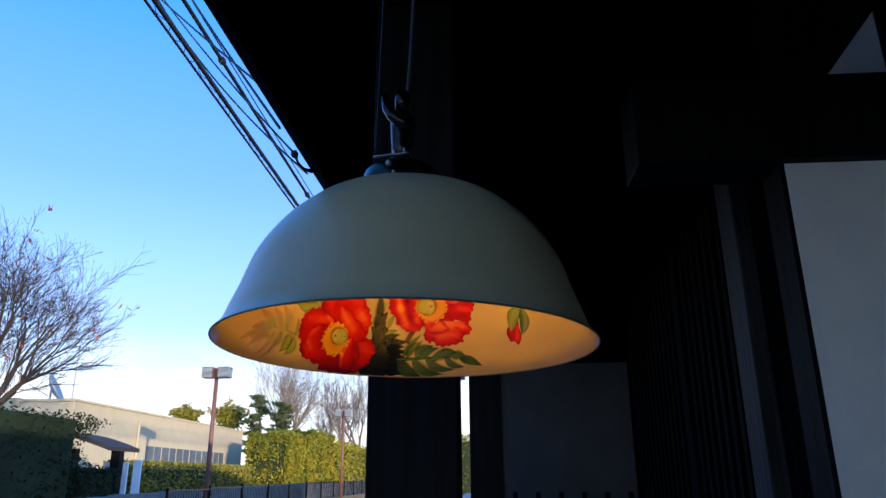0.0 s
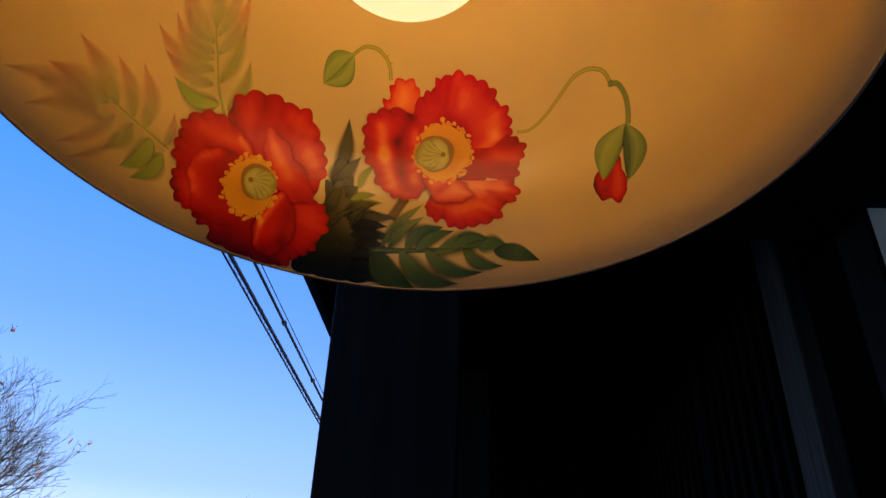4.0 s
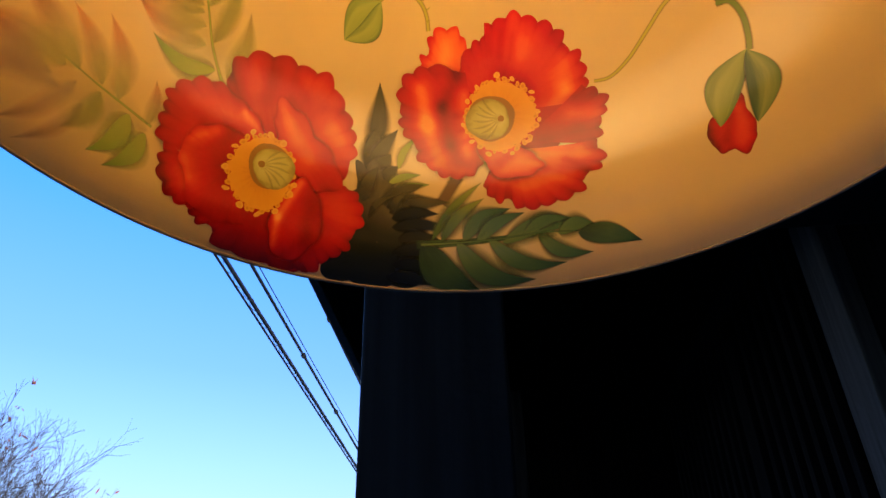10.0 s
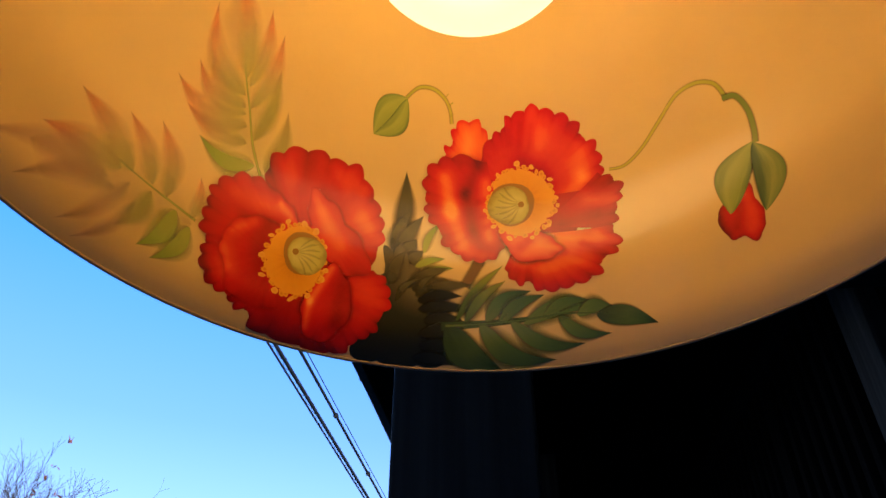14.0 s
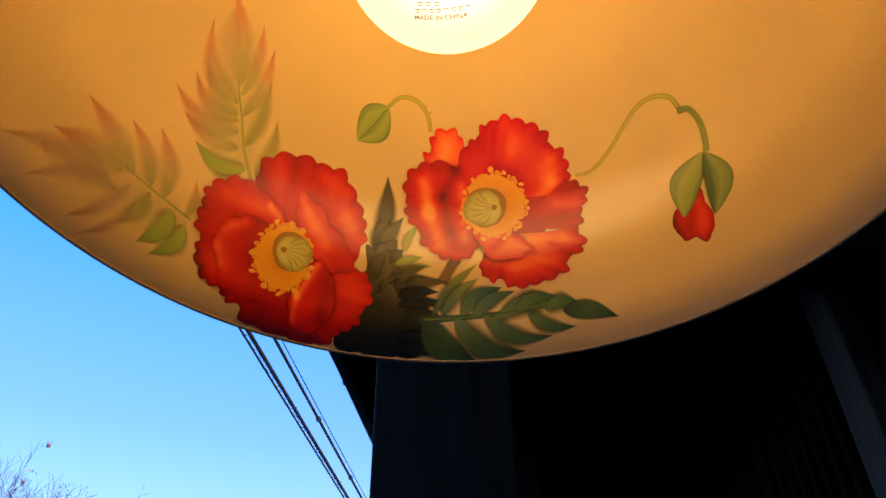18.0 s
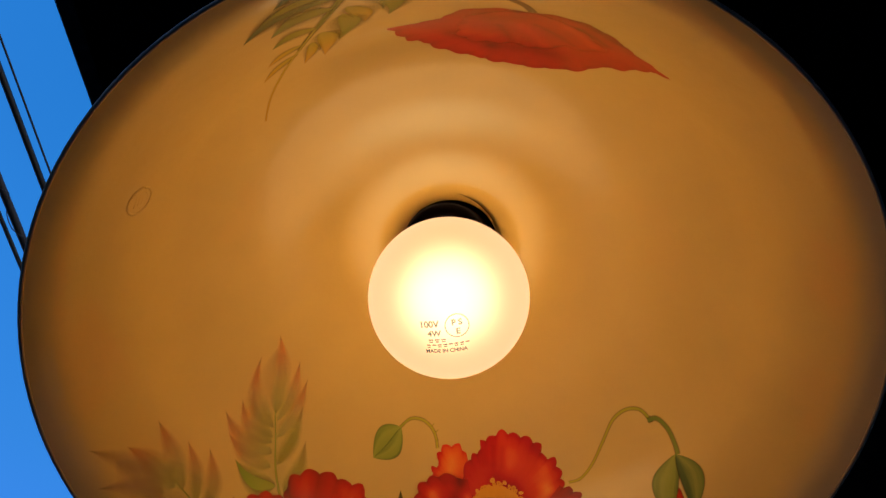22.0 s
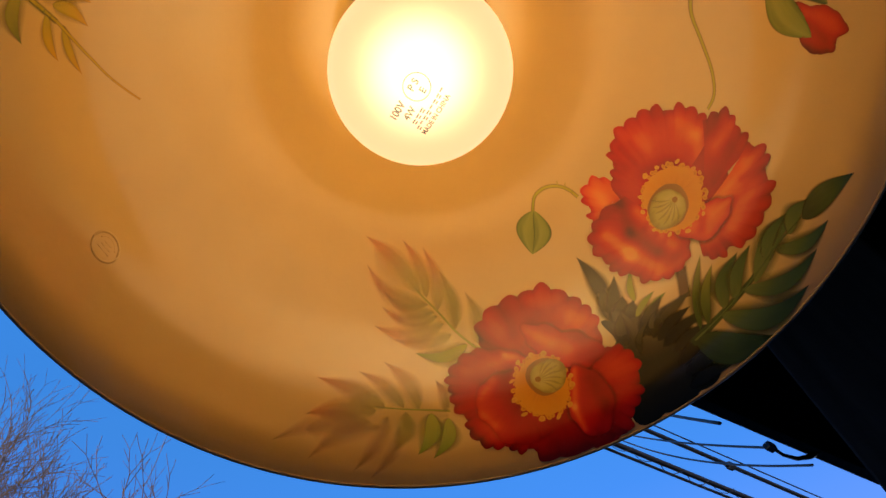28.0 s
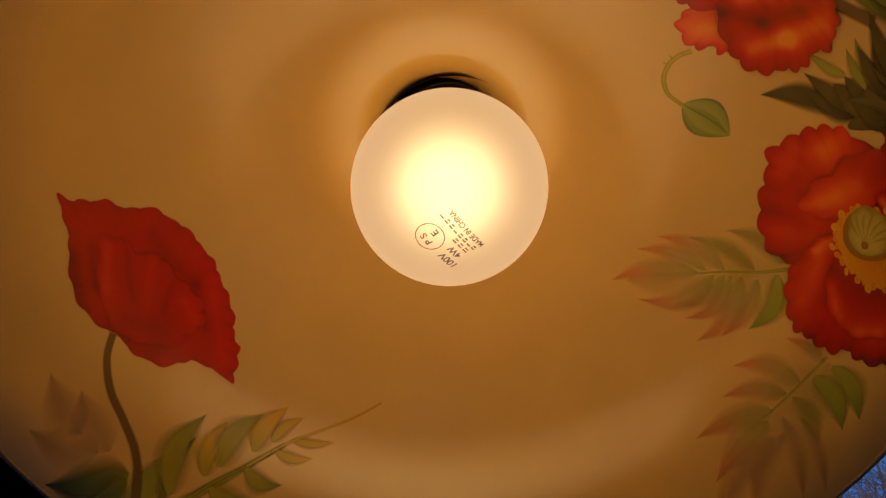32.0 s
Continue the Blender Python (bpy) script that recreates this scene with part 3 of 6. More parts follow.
# hardware above the shade
top = HIGH
NECK = -0.0105
cap = part("cap", lathe([(0.0440, top + 0.008), (0.0437, top + 0.022), (0.0415, top + 0.033), (0.0375, top + 0.0385), (0.034, top + 0.040), (0.0, top + 0.041)], 48), M_BLACKMETAL, lamp, "black metal cap", True)
cap.location = (NECK, 0, 0)
bm = box(-0.019, 0.0195, -0.002, 0.002, -0.0008, 0.0008, 0.0003)
bm.transform(Matrix.Translation((-0.019, -0.03, top + 0.0452)) @ pose(0, 0, 0, 0, -6.5, 0))
part("strap", bm, M_STEEL, lamp, "thin steel strap")
for sx, sz in ((-0.0155, 0.0455), (-0.0045, 0.0468)):
    part("strap_pin", tube([(sx, -0.03, top + sz), (sx - 0.0005, -0.03, top + sz + 0.007)], 0.0013, 8), M_STEEL, lamp, "small steel pin", True)
for sx, sz, size, out in ((-0.019, 0.0296, 0.0036, 0.0425), (-0.0134, 0.0184, 0.0022, 0.0435)):
    bm = lathe([(0.0, 0.0035), (size * 0.7, 0.003), (size, 0.001), (size, -0.003)], 20)
    bm.transform(Matrix.Translation((sx, -out, top + sz)) @ pose(0, 0, 0, 90))
    part("screw", bm, M_STEEL, lamp, "bright screw head", True)
stem = [(0.0, top + 0.0405), (0.0105, top + 0.041), (0.0115, top + 0.07), (0.0137, top + 0.098), (0.0137, top + 0.105), (0.009, top + 0.112), (0.0085, top + 0.128), (0.006, top + 0.136), (0.0, top + 0.1365)]
part("stem", lathe(stem, 28), M_BLACKMETAL, lamp, "black tubular neck", True).location = (NECK - 0.001, 0, 0)
lever = tube([(-0.0315, -0.011, top + 0.129), (-0.0275, -0.0145, top + 0.112), (-0.0225, -0.0165, top + 0.103), (-0.0100, -0.0175, top + 0.092), (0.003, -0.015, top + 0.083)], [0.0040, 0.0058, 0.0062, 0.0085, 0.0058], 12)
part("lever", lever, M_BLACKMETAL, lamp, "black locking lever across the neck", True)
head = lathe([(0.0, 0.0), (0.0088, 0.002), (0.0095, 0.018), (0.0072, 0.027), (0.0, 0.030)], 24)
part("swivel", head, M_BLACKMETAL, lamp, "rounded black swivel head", True).location = (NECK - 0.001, -0.002, top + 0.112)
cord = [(NECK + 0.004, 0.002, top + 0.13), (-0.0035, 0.003, top + 0.2), (0.003, 0.003, top + 0.5), (0.003, 0.003, 1.05)]
part("cord", tube(cord, 0.0032, 8), M_CABLE, lamp, "black electric cord", True)
part("suspension_wire", tube([(-0.0375, -0.02, top + 0.056), (-0.0370, -0.01, top + 0.4), (-0.033, 0, 1.05)], 0.0006, 5), M_BLACKMETAL, lamp, "thin suspension wire")

# ---- poppies painted on the inside of the shade ----


def paint(name, stops, streak=0.35, streaks=16.0, edge=0.0, weight=1.0, across=False, seed=0.0):
    """Brushed enamel paint: colours run along the U of the stroke, with fine streaks and, where edge is set, soft sides."""
    m = bpy.data.materials.new(name)
    m.use_nodes = True
    n, l = m.node_tree.nodes, m.node_tree.links
    p = n["Principled BSDF"]
    p.inputs["Roughness"].default_value = 0.4
    p.inputs["Specular IOR Level"].default_value = 0.12
    p.inputs["Coat Weight"].default_value, p.inputs["Coat Roughness"].default_value = 0.55, 0.1
    p.inputs["Coat IOR"].default_value = 1.5
    uv, sep = n.new("ShaderNodeUVMap"), n.new("ShaderNodeSeparateXYZ")
    l.new(uv.outputs[0], sep.inputs[0])
    mp, tex = n.new("ShaderNodeMapping"), n.new("ShaderNodeTexNoise")
    mp.inputs["Scale"].default_value = (2.0, streaks, 1)
    mp.inputs["Location"].default_value = (seed, seed * 1.7, 0)
    tex.inputs["Scale"].default_value, tex.inputs["Detail"].default_value = 1.0, 4
    l.new(uv.outputs[0], mp.inputs[0])
    l.new(mp.outputs[0], tex.inputs["Vector"])
    ma = n.new("ShaderNodeMath")
    ma.operation = "MULTIPLY_ADD"
    ma.inputs[1].default_value = streak
    sub = n.new("ShaderNodeMath")
    sub.operation = "SUBTRACT"
    sub.inputs[1].default_value = 0.5
    l.new(tex.outputs["Fac"], sub.inputs[0])
    l.new(sub.outputs[0], ma.inputs[0])
    l.new(sep.outputs[1 if across else 0], ma.inputs[2])
    stops = [(pos, (c[0] * 0.75, c[1] * 0.83, c[2] * 1.27)) for pos, c in stops]
    cr = n.new("ShaderNodeValToRGB")
    cr.color_ramp.elements[0].position, cr.color_ramp.elements[0].color = stops[0][0], (*stops[0][1], 1)
    cr.color_ramp.elements[1].position, cr.color_ramp.elements[1].color = stops[-1][0], (*stops[-1][1], 1)
    for pos, colour in stops[1:-1]:
        cr.color_ramp.elements.new(pos).color = (*colour, 1)
    l.new(ma.outputs[0], cr.inputs["Fac"])
    l.new(cr.outputs[0], p.inputs["Base Color"])
    if edge or weight < 1:
        # v runs 0..1 across the stroke: fade at both sides
        a1, a2, mr, mul = n.new("ShaderNodeMath"), n.new("ShaderNodeMath"), n.new("ShaderNodeMapRange"), n.new("ShaderNodeMath")
        a1.operation, a2.operation, mul.operation = "SUBTRACT", "ABSOLUTE", "MULTIPLY"
        a1.inputs[1].default_value = 0.5
        l.new(sep.outputs[1], a1.inputs[0])
        l.new(a1.outputs[0], a2.inputs[0])
        mr.inputs["From Min"].default_value, mr.inputs["From Max"].default_value = 0.5, 0.5 - max(edge, 1e-3)
        l.new(a2.outputs[0], mr.inputs["Value"])
        mul.inputs[1].default_value = weight
        l.new(mr.outputs[0], mul.inputs[0])
        l.new(mul.outputs[0], p.inputs["Alpha"])
    return m


RED, DEEP, BLOOD, FLAME, ORANGE = (0.58, 0.009, 0.004), (0.28, 0.003, 0.002), (0.10, 0.002, 0.002), (0.76, 0.065, 0.010), (0.86, 0.20, 0.02)


def petal_pigment(name, stops):
    """Brushed pigment: the first UV gives the tone, streaks run out from the petal's hub."""
    m = paint(name, stops, 0.0)
    n, l = m.node_tree.nodes, m.node_tree.links
    uv, mp, tex, fine, co = (n.new("ShaderNode" + k) for k in ("UVMap", "Mapping", "TexNoise", "TexNoise", "TexCoord"))
    uv.uv_map = "brush"
    mp.inputs["Scale"].default_value = (2.5, 9.0, 1)
    tex.inputs["Scale"].default_value, tex.inputs["Detail"].default_value = 1.0, 4
    fine.inputs["Scale"].default_value, fine.inputs["Detail"].default_value = 55.0, 6
    ramp = n["Color Ramp"]
    old = ramp.inputs["Fac"].links[0].from_socket
    l.new(uv.outputs[0], mp.inputs[0])
    l.new(mp.outputs[0], tex.inputs["Vector"])
    l.new(co.outputs["Object"], fine.inputs["Vector"])
    for grain, amount in ((tex, 0.10), (fine, 0.16)):
        sub, mul = n.new("ShaderNodeMath"), n.new("ShaderNodeMath")
        sub.operation, mul.operation = "SUBTRACT", "MULTIPLY_ADD"
        sub.inputs[1].default_value, mul.inputs[1].default_value = 0.5, amount
        l.new(grain.outputs["Fac"], sub.inputs[0])
        l.new(sub.outputs[0], mul.inputs[0])
        l.new(old, mul.inputs[2])
        old = mul.outputs[0]
    l.new(old, ramp.inputs["Fac"])
    return m


M_PETAL = petal_pigment("poppy_pigment", [(0.0, (0.15, 0.002, 0.002)), (0.18, (0.34, 0.004, 0.002)), (0.42, (0.60, 0.007, 0.004)), (0.62, (0.77, 0.040, 0.008)), (0.82, (0.91, 0.15, 0.016)), (1.0, (0.97, 0.30, 0.03))])
M_MASS = petal_pigment("dark_foliage_pigment", [(0.0, (0.004, 0.006, 0.003)), (0.3, (0.014, 0.016, 0.006)), (0.7, (0.085, 0.066, 0.022)), (1.0, (0.17, 0.13, 0.04))])
M_GLAZE = petal_pigment("dark_red_glaze", [(0.0, (0.10, 0.002, 0.002)), (1.0, (0.2, 0.004, 0.003))])
gn, gl = M_GLAZE.node_tree.nodes, M_GLAZE.node_tree.links
g_uv, g_sep, g_fade = gn.new("ShaderNodeUVMap"), gn.new("ShaderNodeSeparateXYZ"), gn.new("ShaderNodeMapRange")
g_uv.uv_map = "brush"
g_fade.interpolation_type = "SMOOTHSTEP"
g_fade.inputs["From Min"].default_value, g_fade.inputs["From Max"].default_value, g_fade.inputs["To Max"].default_value = 1.0, 0.78, 0.62
gl.new(g_uv.outputs[0], g_sep.inputs[0])
gl.new(g_sep.outputs[0], g_fade.inputs["Value"])
gl.new(g_fade.outputs[0], gn["Principled BSDF"].inputs["Alpha"])
M_STAMEN_LIGHT = paint("light_stamens", [(0.0, (0.80, 0.30, 0.012)), (1.0, (0.9, 0.42, 0.03))], 0.3)
M_FERN_OLIVE = paint("painted_olive_fern", [(0.0, (0.36, 0.38, 0.045)), (0.6, (0.30, 0.33, 0.04)), (1.0, (0.42, 0.28, 0.05))], 0.3, 4, 0.36, 0.46)
M_STEM_GREEN = paint("painted_green_stem", [(0.0, (0.16, 0.22, 0.035)), (1.0, (0.26, 0.28, 0.04))], 0.3, 4, 0.3, 0.95)
M_BUD_DARK = paint("painted_dark_bud_green", [(0.0, (0.035, 0.07, 0.02)), (0.25, (0.08, 0.13, 0.03)), (0.6, (0.26, 0.28, 0.05)), (1.0, (0.12, 0.18, 0.03))], 0.4, 6, 0.08, 1.0, True)
M_LEAFP_LIGHT = paint("painted_light_green_leaf", [(0.0, (0.05, 0.085, 0.012)), (0.5, (0.13, 0.17, 0.02)), (1.0, (0.27, 0.26, 0.03))], 0.4, 5, 0.35, 0.95)
M_STAMEN = paint("yellow_stamens", [(0.0, (0.58, 0.20, 0.008)), (0.6, (0.80, 0.30, 0.009)), (1.0, (0.84, 0.34, 0.012))], 0.6, 30, seed=2)
M_PISTIL = paint("olive_pistil", [(0.0, (0.42, 0.36, 0.06)), (0.3, (0.62, 0.50, 0.09)), (0.8, (0.52, 0.42, 0.06)), (1.0, (0.34, 0.25, 0.03))], 0.6, 10, seed=4)
M_RIB = paint("olive_rib", [(0.0, (0.34, 0.28, 0.03)), (1.0, (0.30, 0.22, 0.02))], 0.2, 3, 0.5, 0.34)
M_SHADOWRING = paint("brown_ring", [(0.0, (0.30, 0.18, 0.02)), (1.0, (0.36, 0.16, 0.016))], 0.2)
GREEN_D, GREEN_M = (0.018, 0.036, 0.009), (0.055, 0.10, 0.018)
M_LEAFP = paint("painted_green_leaf", [(0.0, GREEN_D), (0.5, GREEN_M), (0.85, (0.03, 0.075, 0.015)), (1.0, GREEN_D)], 0.5, 5, 0.12, 1.0)
M_LEAFP_MID = paint("painted_mid_green_leaf", [(0.0, (0.12, 0.16, 0.03)), (0.35, (0.07, 0.125, 0.024)), (0.75, (0.05, 0.105, 0.022)), (1.0, (0.03, 0.066, 0.015))], 0.6, 5, 0.3, 1.0)
M_LEAFP_OLIVE = paint("painted_olive_leaf", [(0.0, (0.03, 0.028, 0.01)), (0.6, (0.09, 0.075, 0.022)), (1.0, (0.07, 0.06, 0.016))], 0.5, 5, 0.25, 0.9)
M_LEAFP_BLACK = paint("painted_dark_leaf", [(0.0, (0.004, 0.005, 0.002)), (0.6, (0.010, 0.012, 0.005)), (1.0, (0.022, 0.022, 0.008))], 0.4, 5, 0.2, 1.0)
M_STEM = paint("painted_stem", [(0.0, (0.52, 0.42, 0.04)), (0.5, (0.46, 0.40, 0.04)), (1.0, (0.36, 0.35, 0.035))], 0.3, 4, 0.35, 0.95)
M_STEM_BROWN = paint("painted_brown_stem", [(0.0, (0.20, 0.11, 0.03)), (1.0, (0.15, 0.08, 0.025))], 0.3, 4, 0.25, 0.95)
M_BUD = paint("painted_bud_green", [(0.0, (0.16, 0.20, 0.03)), (0.4, (0.32, 0.34, 0.05)), (0.75, (0.27, 0.30, 0.04)), (1.0, (0.12, 0.16, 0.025))], 0.5, 6, 0.06, 1.0, True)
M_FERN = paint("painted_faint_fern", [(0.0, (0.42, 0.43, 0.07)), (0.3, (0.52, 0.41, 0.10)), (0.52, (0.62, 0.35, 0.11)), (0.74, (0.70, 0.20, 0.06)), (1.0, (0.72, 0.13, 0.03))], 0.25, 4, 0.34, 0.52)
M_FERN_GREEN = paint("painted_fern_green", [(0.0, (0.40, 0.41, 0.05)), (0.6, (0.30, 0.37, 0.04)), (1.0, (0.20, 0.28, 0.03))], 0.3, 4, 0.32, 0.75)
M_WASH = paint("painted_fern_wash", [(0.0, (0.46, 0.42, 0.09)), (0.6, (0.58, 0.40, 0.13)), (1.0, (0.62, 0.35, 0.12))], 0.5, 6, 0.5, 0.3)
M_FERN_ROSE = paint("painted_rose_leaf", [(0.0, (0.44, 0.32, 0.12)), (0.5, (0.50, 0.26, 0.13)), (1.0, (0.46, 0.14, 0.07))], 0.3, 4, 0.4, 0.38)
M_RF_DARK = paint("painted_deep_green_leaf", [(0.0, (0.22, 0.22, 0.03)), (0.5, (0.11, 0.15, 0.028)), (1.0, (0.035, 0.075, 0.024))], 0.5, 4, 0.35, 0.85)
M_RF = paint("painted_yellow_green_leaf", [(0.0, (0.42, 0.37, 0.035)), (0.55, (0.33, 0.31, 0.03)), (1.0, (0.14, 0.19, 0.028))], 0.5, 4, 0.35, 0.8)
M_FERN_GOLD = paint("painted_gold_leaf", [(0.0, (0.44, 0.36, 0.03)), (0.5, (0.64, 0.42, 0.025)), (1.0, (0.70, 0.34, 0.02))], 0.3, 4, 0.35, 0.85)


def mm_per_degree(s):
    return float(np.interp(s, PROF_S, PROF_R)) * 1000 * math.pi / 180


class Chart:
    """Flat paper laid on the shade: x mm to the right as seen from within, y mm up from the rim."""

    def __init__(self, theta, s):
        self.theta, self.s, self.k = theta, s, mm_per_degree(s)

    def at(self, x, y, lift):
        return on_shade(self.theta - x / self.k, max(self.s + y, 0.4), lift)

    def xy(self, theta, s):
        return Vector(((self.theta - theta) * self.k, s - self.s))


LIFT = [0.05]


def next_lift(step=0.012):
    LIFT[0] += step
    return LIFT[0]


STEP = {"leaflet": 0.003, "anther": 0.0, "petal_glaze": 0.006, "petal": 0.012, "foliage_mass": 0.01}


def patch(name, chart, rows, material, label="", closed=False):
    """A painted patch: rows of chart points become a grid with UV (row, column)."""
    lift = next_lift(STEP.get(name, 0.006))
    bm = bmesh.new()
    uvl = bm.loops.layers.uv.new("UVMap")
    grid = [[bm.verts.new(chart.at(p[0], p[1], lift)) for p in row] for row in rows]
    nr, nc = len(rows), len(rows[0])
    for i in range(nr - 1):
        for j in range(nc if closed else nc - 1):
            q = [(i, j), (i + 1, j), (i + 1, j + 1), (i, j + 1)]
            f = bm.faces.new([grid[a][b % nc] for a, b in q])
            for lp, (a, b) in zip(f.loops, q):
                lp[uvl].uv = (a / (nr - 1), b / (nc if closed else nc - 1))
    return part(name, bm, material, shade, label, True)


def blob(name, chart, x, y, rx, ry, turn, material, scallops=9, ruffle=0.05, seed=0, hub=None, label=""):
    """A rounded petal with a scalloped edge; its strokes fan out from the hub."""
    rnd = random.Random(seed)
    ph, ph2 = rnd.uniform(0, 6.3), rnd.uniform(0, 6.3)
    hub = Vector(hub) if hub else Vector((x, y))
    t = radians(turn)
    nc, nr = (84, 16) if rx > 6 else (20, 4)
    edge = []
    for j in range(nc):
        a = 2 * math.pi * j / nc
        w = abs(math.sin(scallops * a / 2 + ph + 1.3 * math.sin(2 * a + ph2) + 0.8 * math.sin(3 * a + ph))) ** 0.7
        r = 1 + ruffle * (1.5 * w - 1) * (0.75 + 0.4 * math.sin(2 * a + ph)) + 0.035 * math.sin(3 * a + ph2)
        ex, ey = rx * r * math.cos(a), ry * r * math.sin(a)
        edge.append(Vector((x + ex * math.cos(t) - ey * math.sin(t), y + ex * math.sin(t) + ey * math.cos(t))))
    rows = [[hub + (e - hub) * (0.001 + 0.999 * i / (nr - 1)) for e in edge] for i in range(nr)]
    return patch(name, chart, rows, material, label, True)


def leaf(name, chart, base, tip, width, material, bend=0.0, belly=0.45, label="", teeth=0.0, count=9):
    """A pointed leaf from base to tip, both as (theta, s)."""
    a, b = chart.xy(*base), chart.xy(*tip)
    d = b - a
    n = Vector((-d.y, d.x)).normalized()
    rows = []
    steps = 20 if d.length < 60 else 48
    for i in range(steps + 1):
        f = i / steps
        c = a + d * f + n * bend * d.length * math.sin(math.pi * f) * 0.5
        g = f ** (math.log(0.5) / math.log(belly))
        w = width * (math.sin(math.pi * min(max(g, 0), 1)) ** 0.85) / 2 + 0.12
        if name == "leaflet":
            w = width * 1.08 * (max(f, 1e-6) / 0.38) ** 0.75 * (max(1 - f, 0) / 0.62) ** 1.22 / 2 + 0.1
        tooth = 1 - teeth + 2 * teeth * abs(math.sin(f * math.pi * count + 0.5 * math.sin(9 * f)))
        rows.append([c + n * w * k * (tooth if k > 0.6 else 1) for k in (tuple(q / 8 - 1 for q in range(17)) if width > 20 else tuple(q / 4 - 1 for q in range(9)))])
    return patch(name, chart, rows, material, label)


def stroke(name, chart, points, widths, material, label=""):
    """A brush stroke through (theta, s) points."""
    pts = [chart.xy(*p) for p in points]
    fine = []
    n = len(pts)
    for i in range(n - 1):
        p0, p1, p2, p3 = pts[max(i - 1, 0)], pts[i], pts[i + 1], pts[min(i + 2, n - 1)]
        for k in range(6):
            t = k / 6
            fine.append(0.5 * ((2 * p1) + (p2 - p0) * t + (2 * p0 - 5 * p1 + 4 * p2 - p3) * t * t + (3 * p1 - p0 - 3 * p2 + p3) * t ** 3))
    fine.append(pts[-1])
    rows = []
    for i, c in enumerate(fine):
        d = (fine[min(i + 1, len(fine) - 1)] - fine[max(i - 1, 0)]).normalized()
        w = widths[0] + (widths[1] - widths[0]) * i / (len(fine) - 1)
        nn = Vector((-d.y, d.x)) * w / 2
        rows.append([c - nn, c, c + nn])
    return patch(name, chart, rows, material, label)


def heart(chart, x, y, rx, ry, px, py, pr, turn, seed):
    """Stamens round the seed head; turn is the way its ribs fan."""
    rnd = random.Random(seed)
    blob("stamen_ring", chart, x, y, rx * 0.9, ry * 0.9, 0, M_STAMEN, 17, 0.07, seed, None, "ring of yellow stamens")
    for k in range(46):
        a = 2 * math.pi * k / 46 + rnd.uniform(-0.06, 0.06)
        g = rnd.uniform(0.86, 0.98) if k % 4 else rnd.uniform(0.97, 1.06)
        blob("anther", chart, x + rx * g * math.cos(a), y + ry * g * math.sin(a), rnd.uniform(1.0, 2.0), rnd.uniform(0.9, 1.9), rnd.uniform(0, 90), M_STAMEN_LIGHT if k % 4 == 0 else M_STAMEN, 3, 0.02, k)
    t = radians(turn)
    blob("ring_shadow", chart, px - 1.0 * math.cos(t), py + 0.6, pr * 1.02, pr * 1.02, 0, M_SHADOWRING, 5, 0.03, seed + 1)
    blob("seed_head", chart, px + 0.8 * math.cos(t), py, pr * 0.94, pr * 0.92, 0, M_PISTIL, 5, 0.02, seed + 2, (px - pr * 0.5 * math.cos(t), py), "olive seed head")
    eye = Vector((px - pr * 0.5 * math.cos(t), py))
    for k in range(7):
        a = t - 0.9 + k * 0.3
        p0, p1 = eye + Vector((math.cos(a), math.sin(a))) * 2.5, eye + Vector((math.cos(a), math.sin(a))) * pr * rnd.uniform(1.05, 1.3)
        ends = [(chart.theta - q.x / chart.k, chart.s + q.y) for q in (p0, p1)]
        leaf("seed_rib", chart, ends[0], ends[1], 1.7, M_RIB, 0.15, 0.6)
    blob("seed_eye", chart, eye.x, eye.y, 1.7, 1.7, 0, M_SHADOWRING, 3, 0.05, seed + 3)


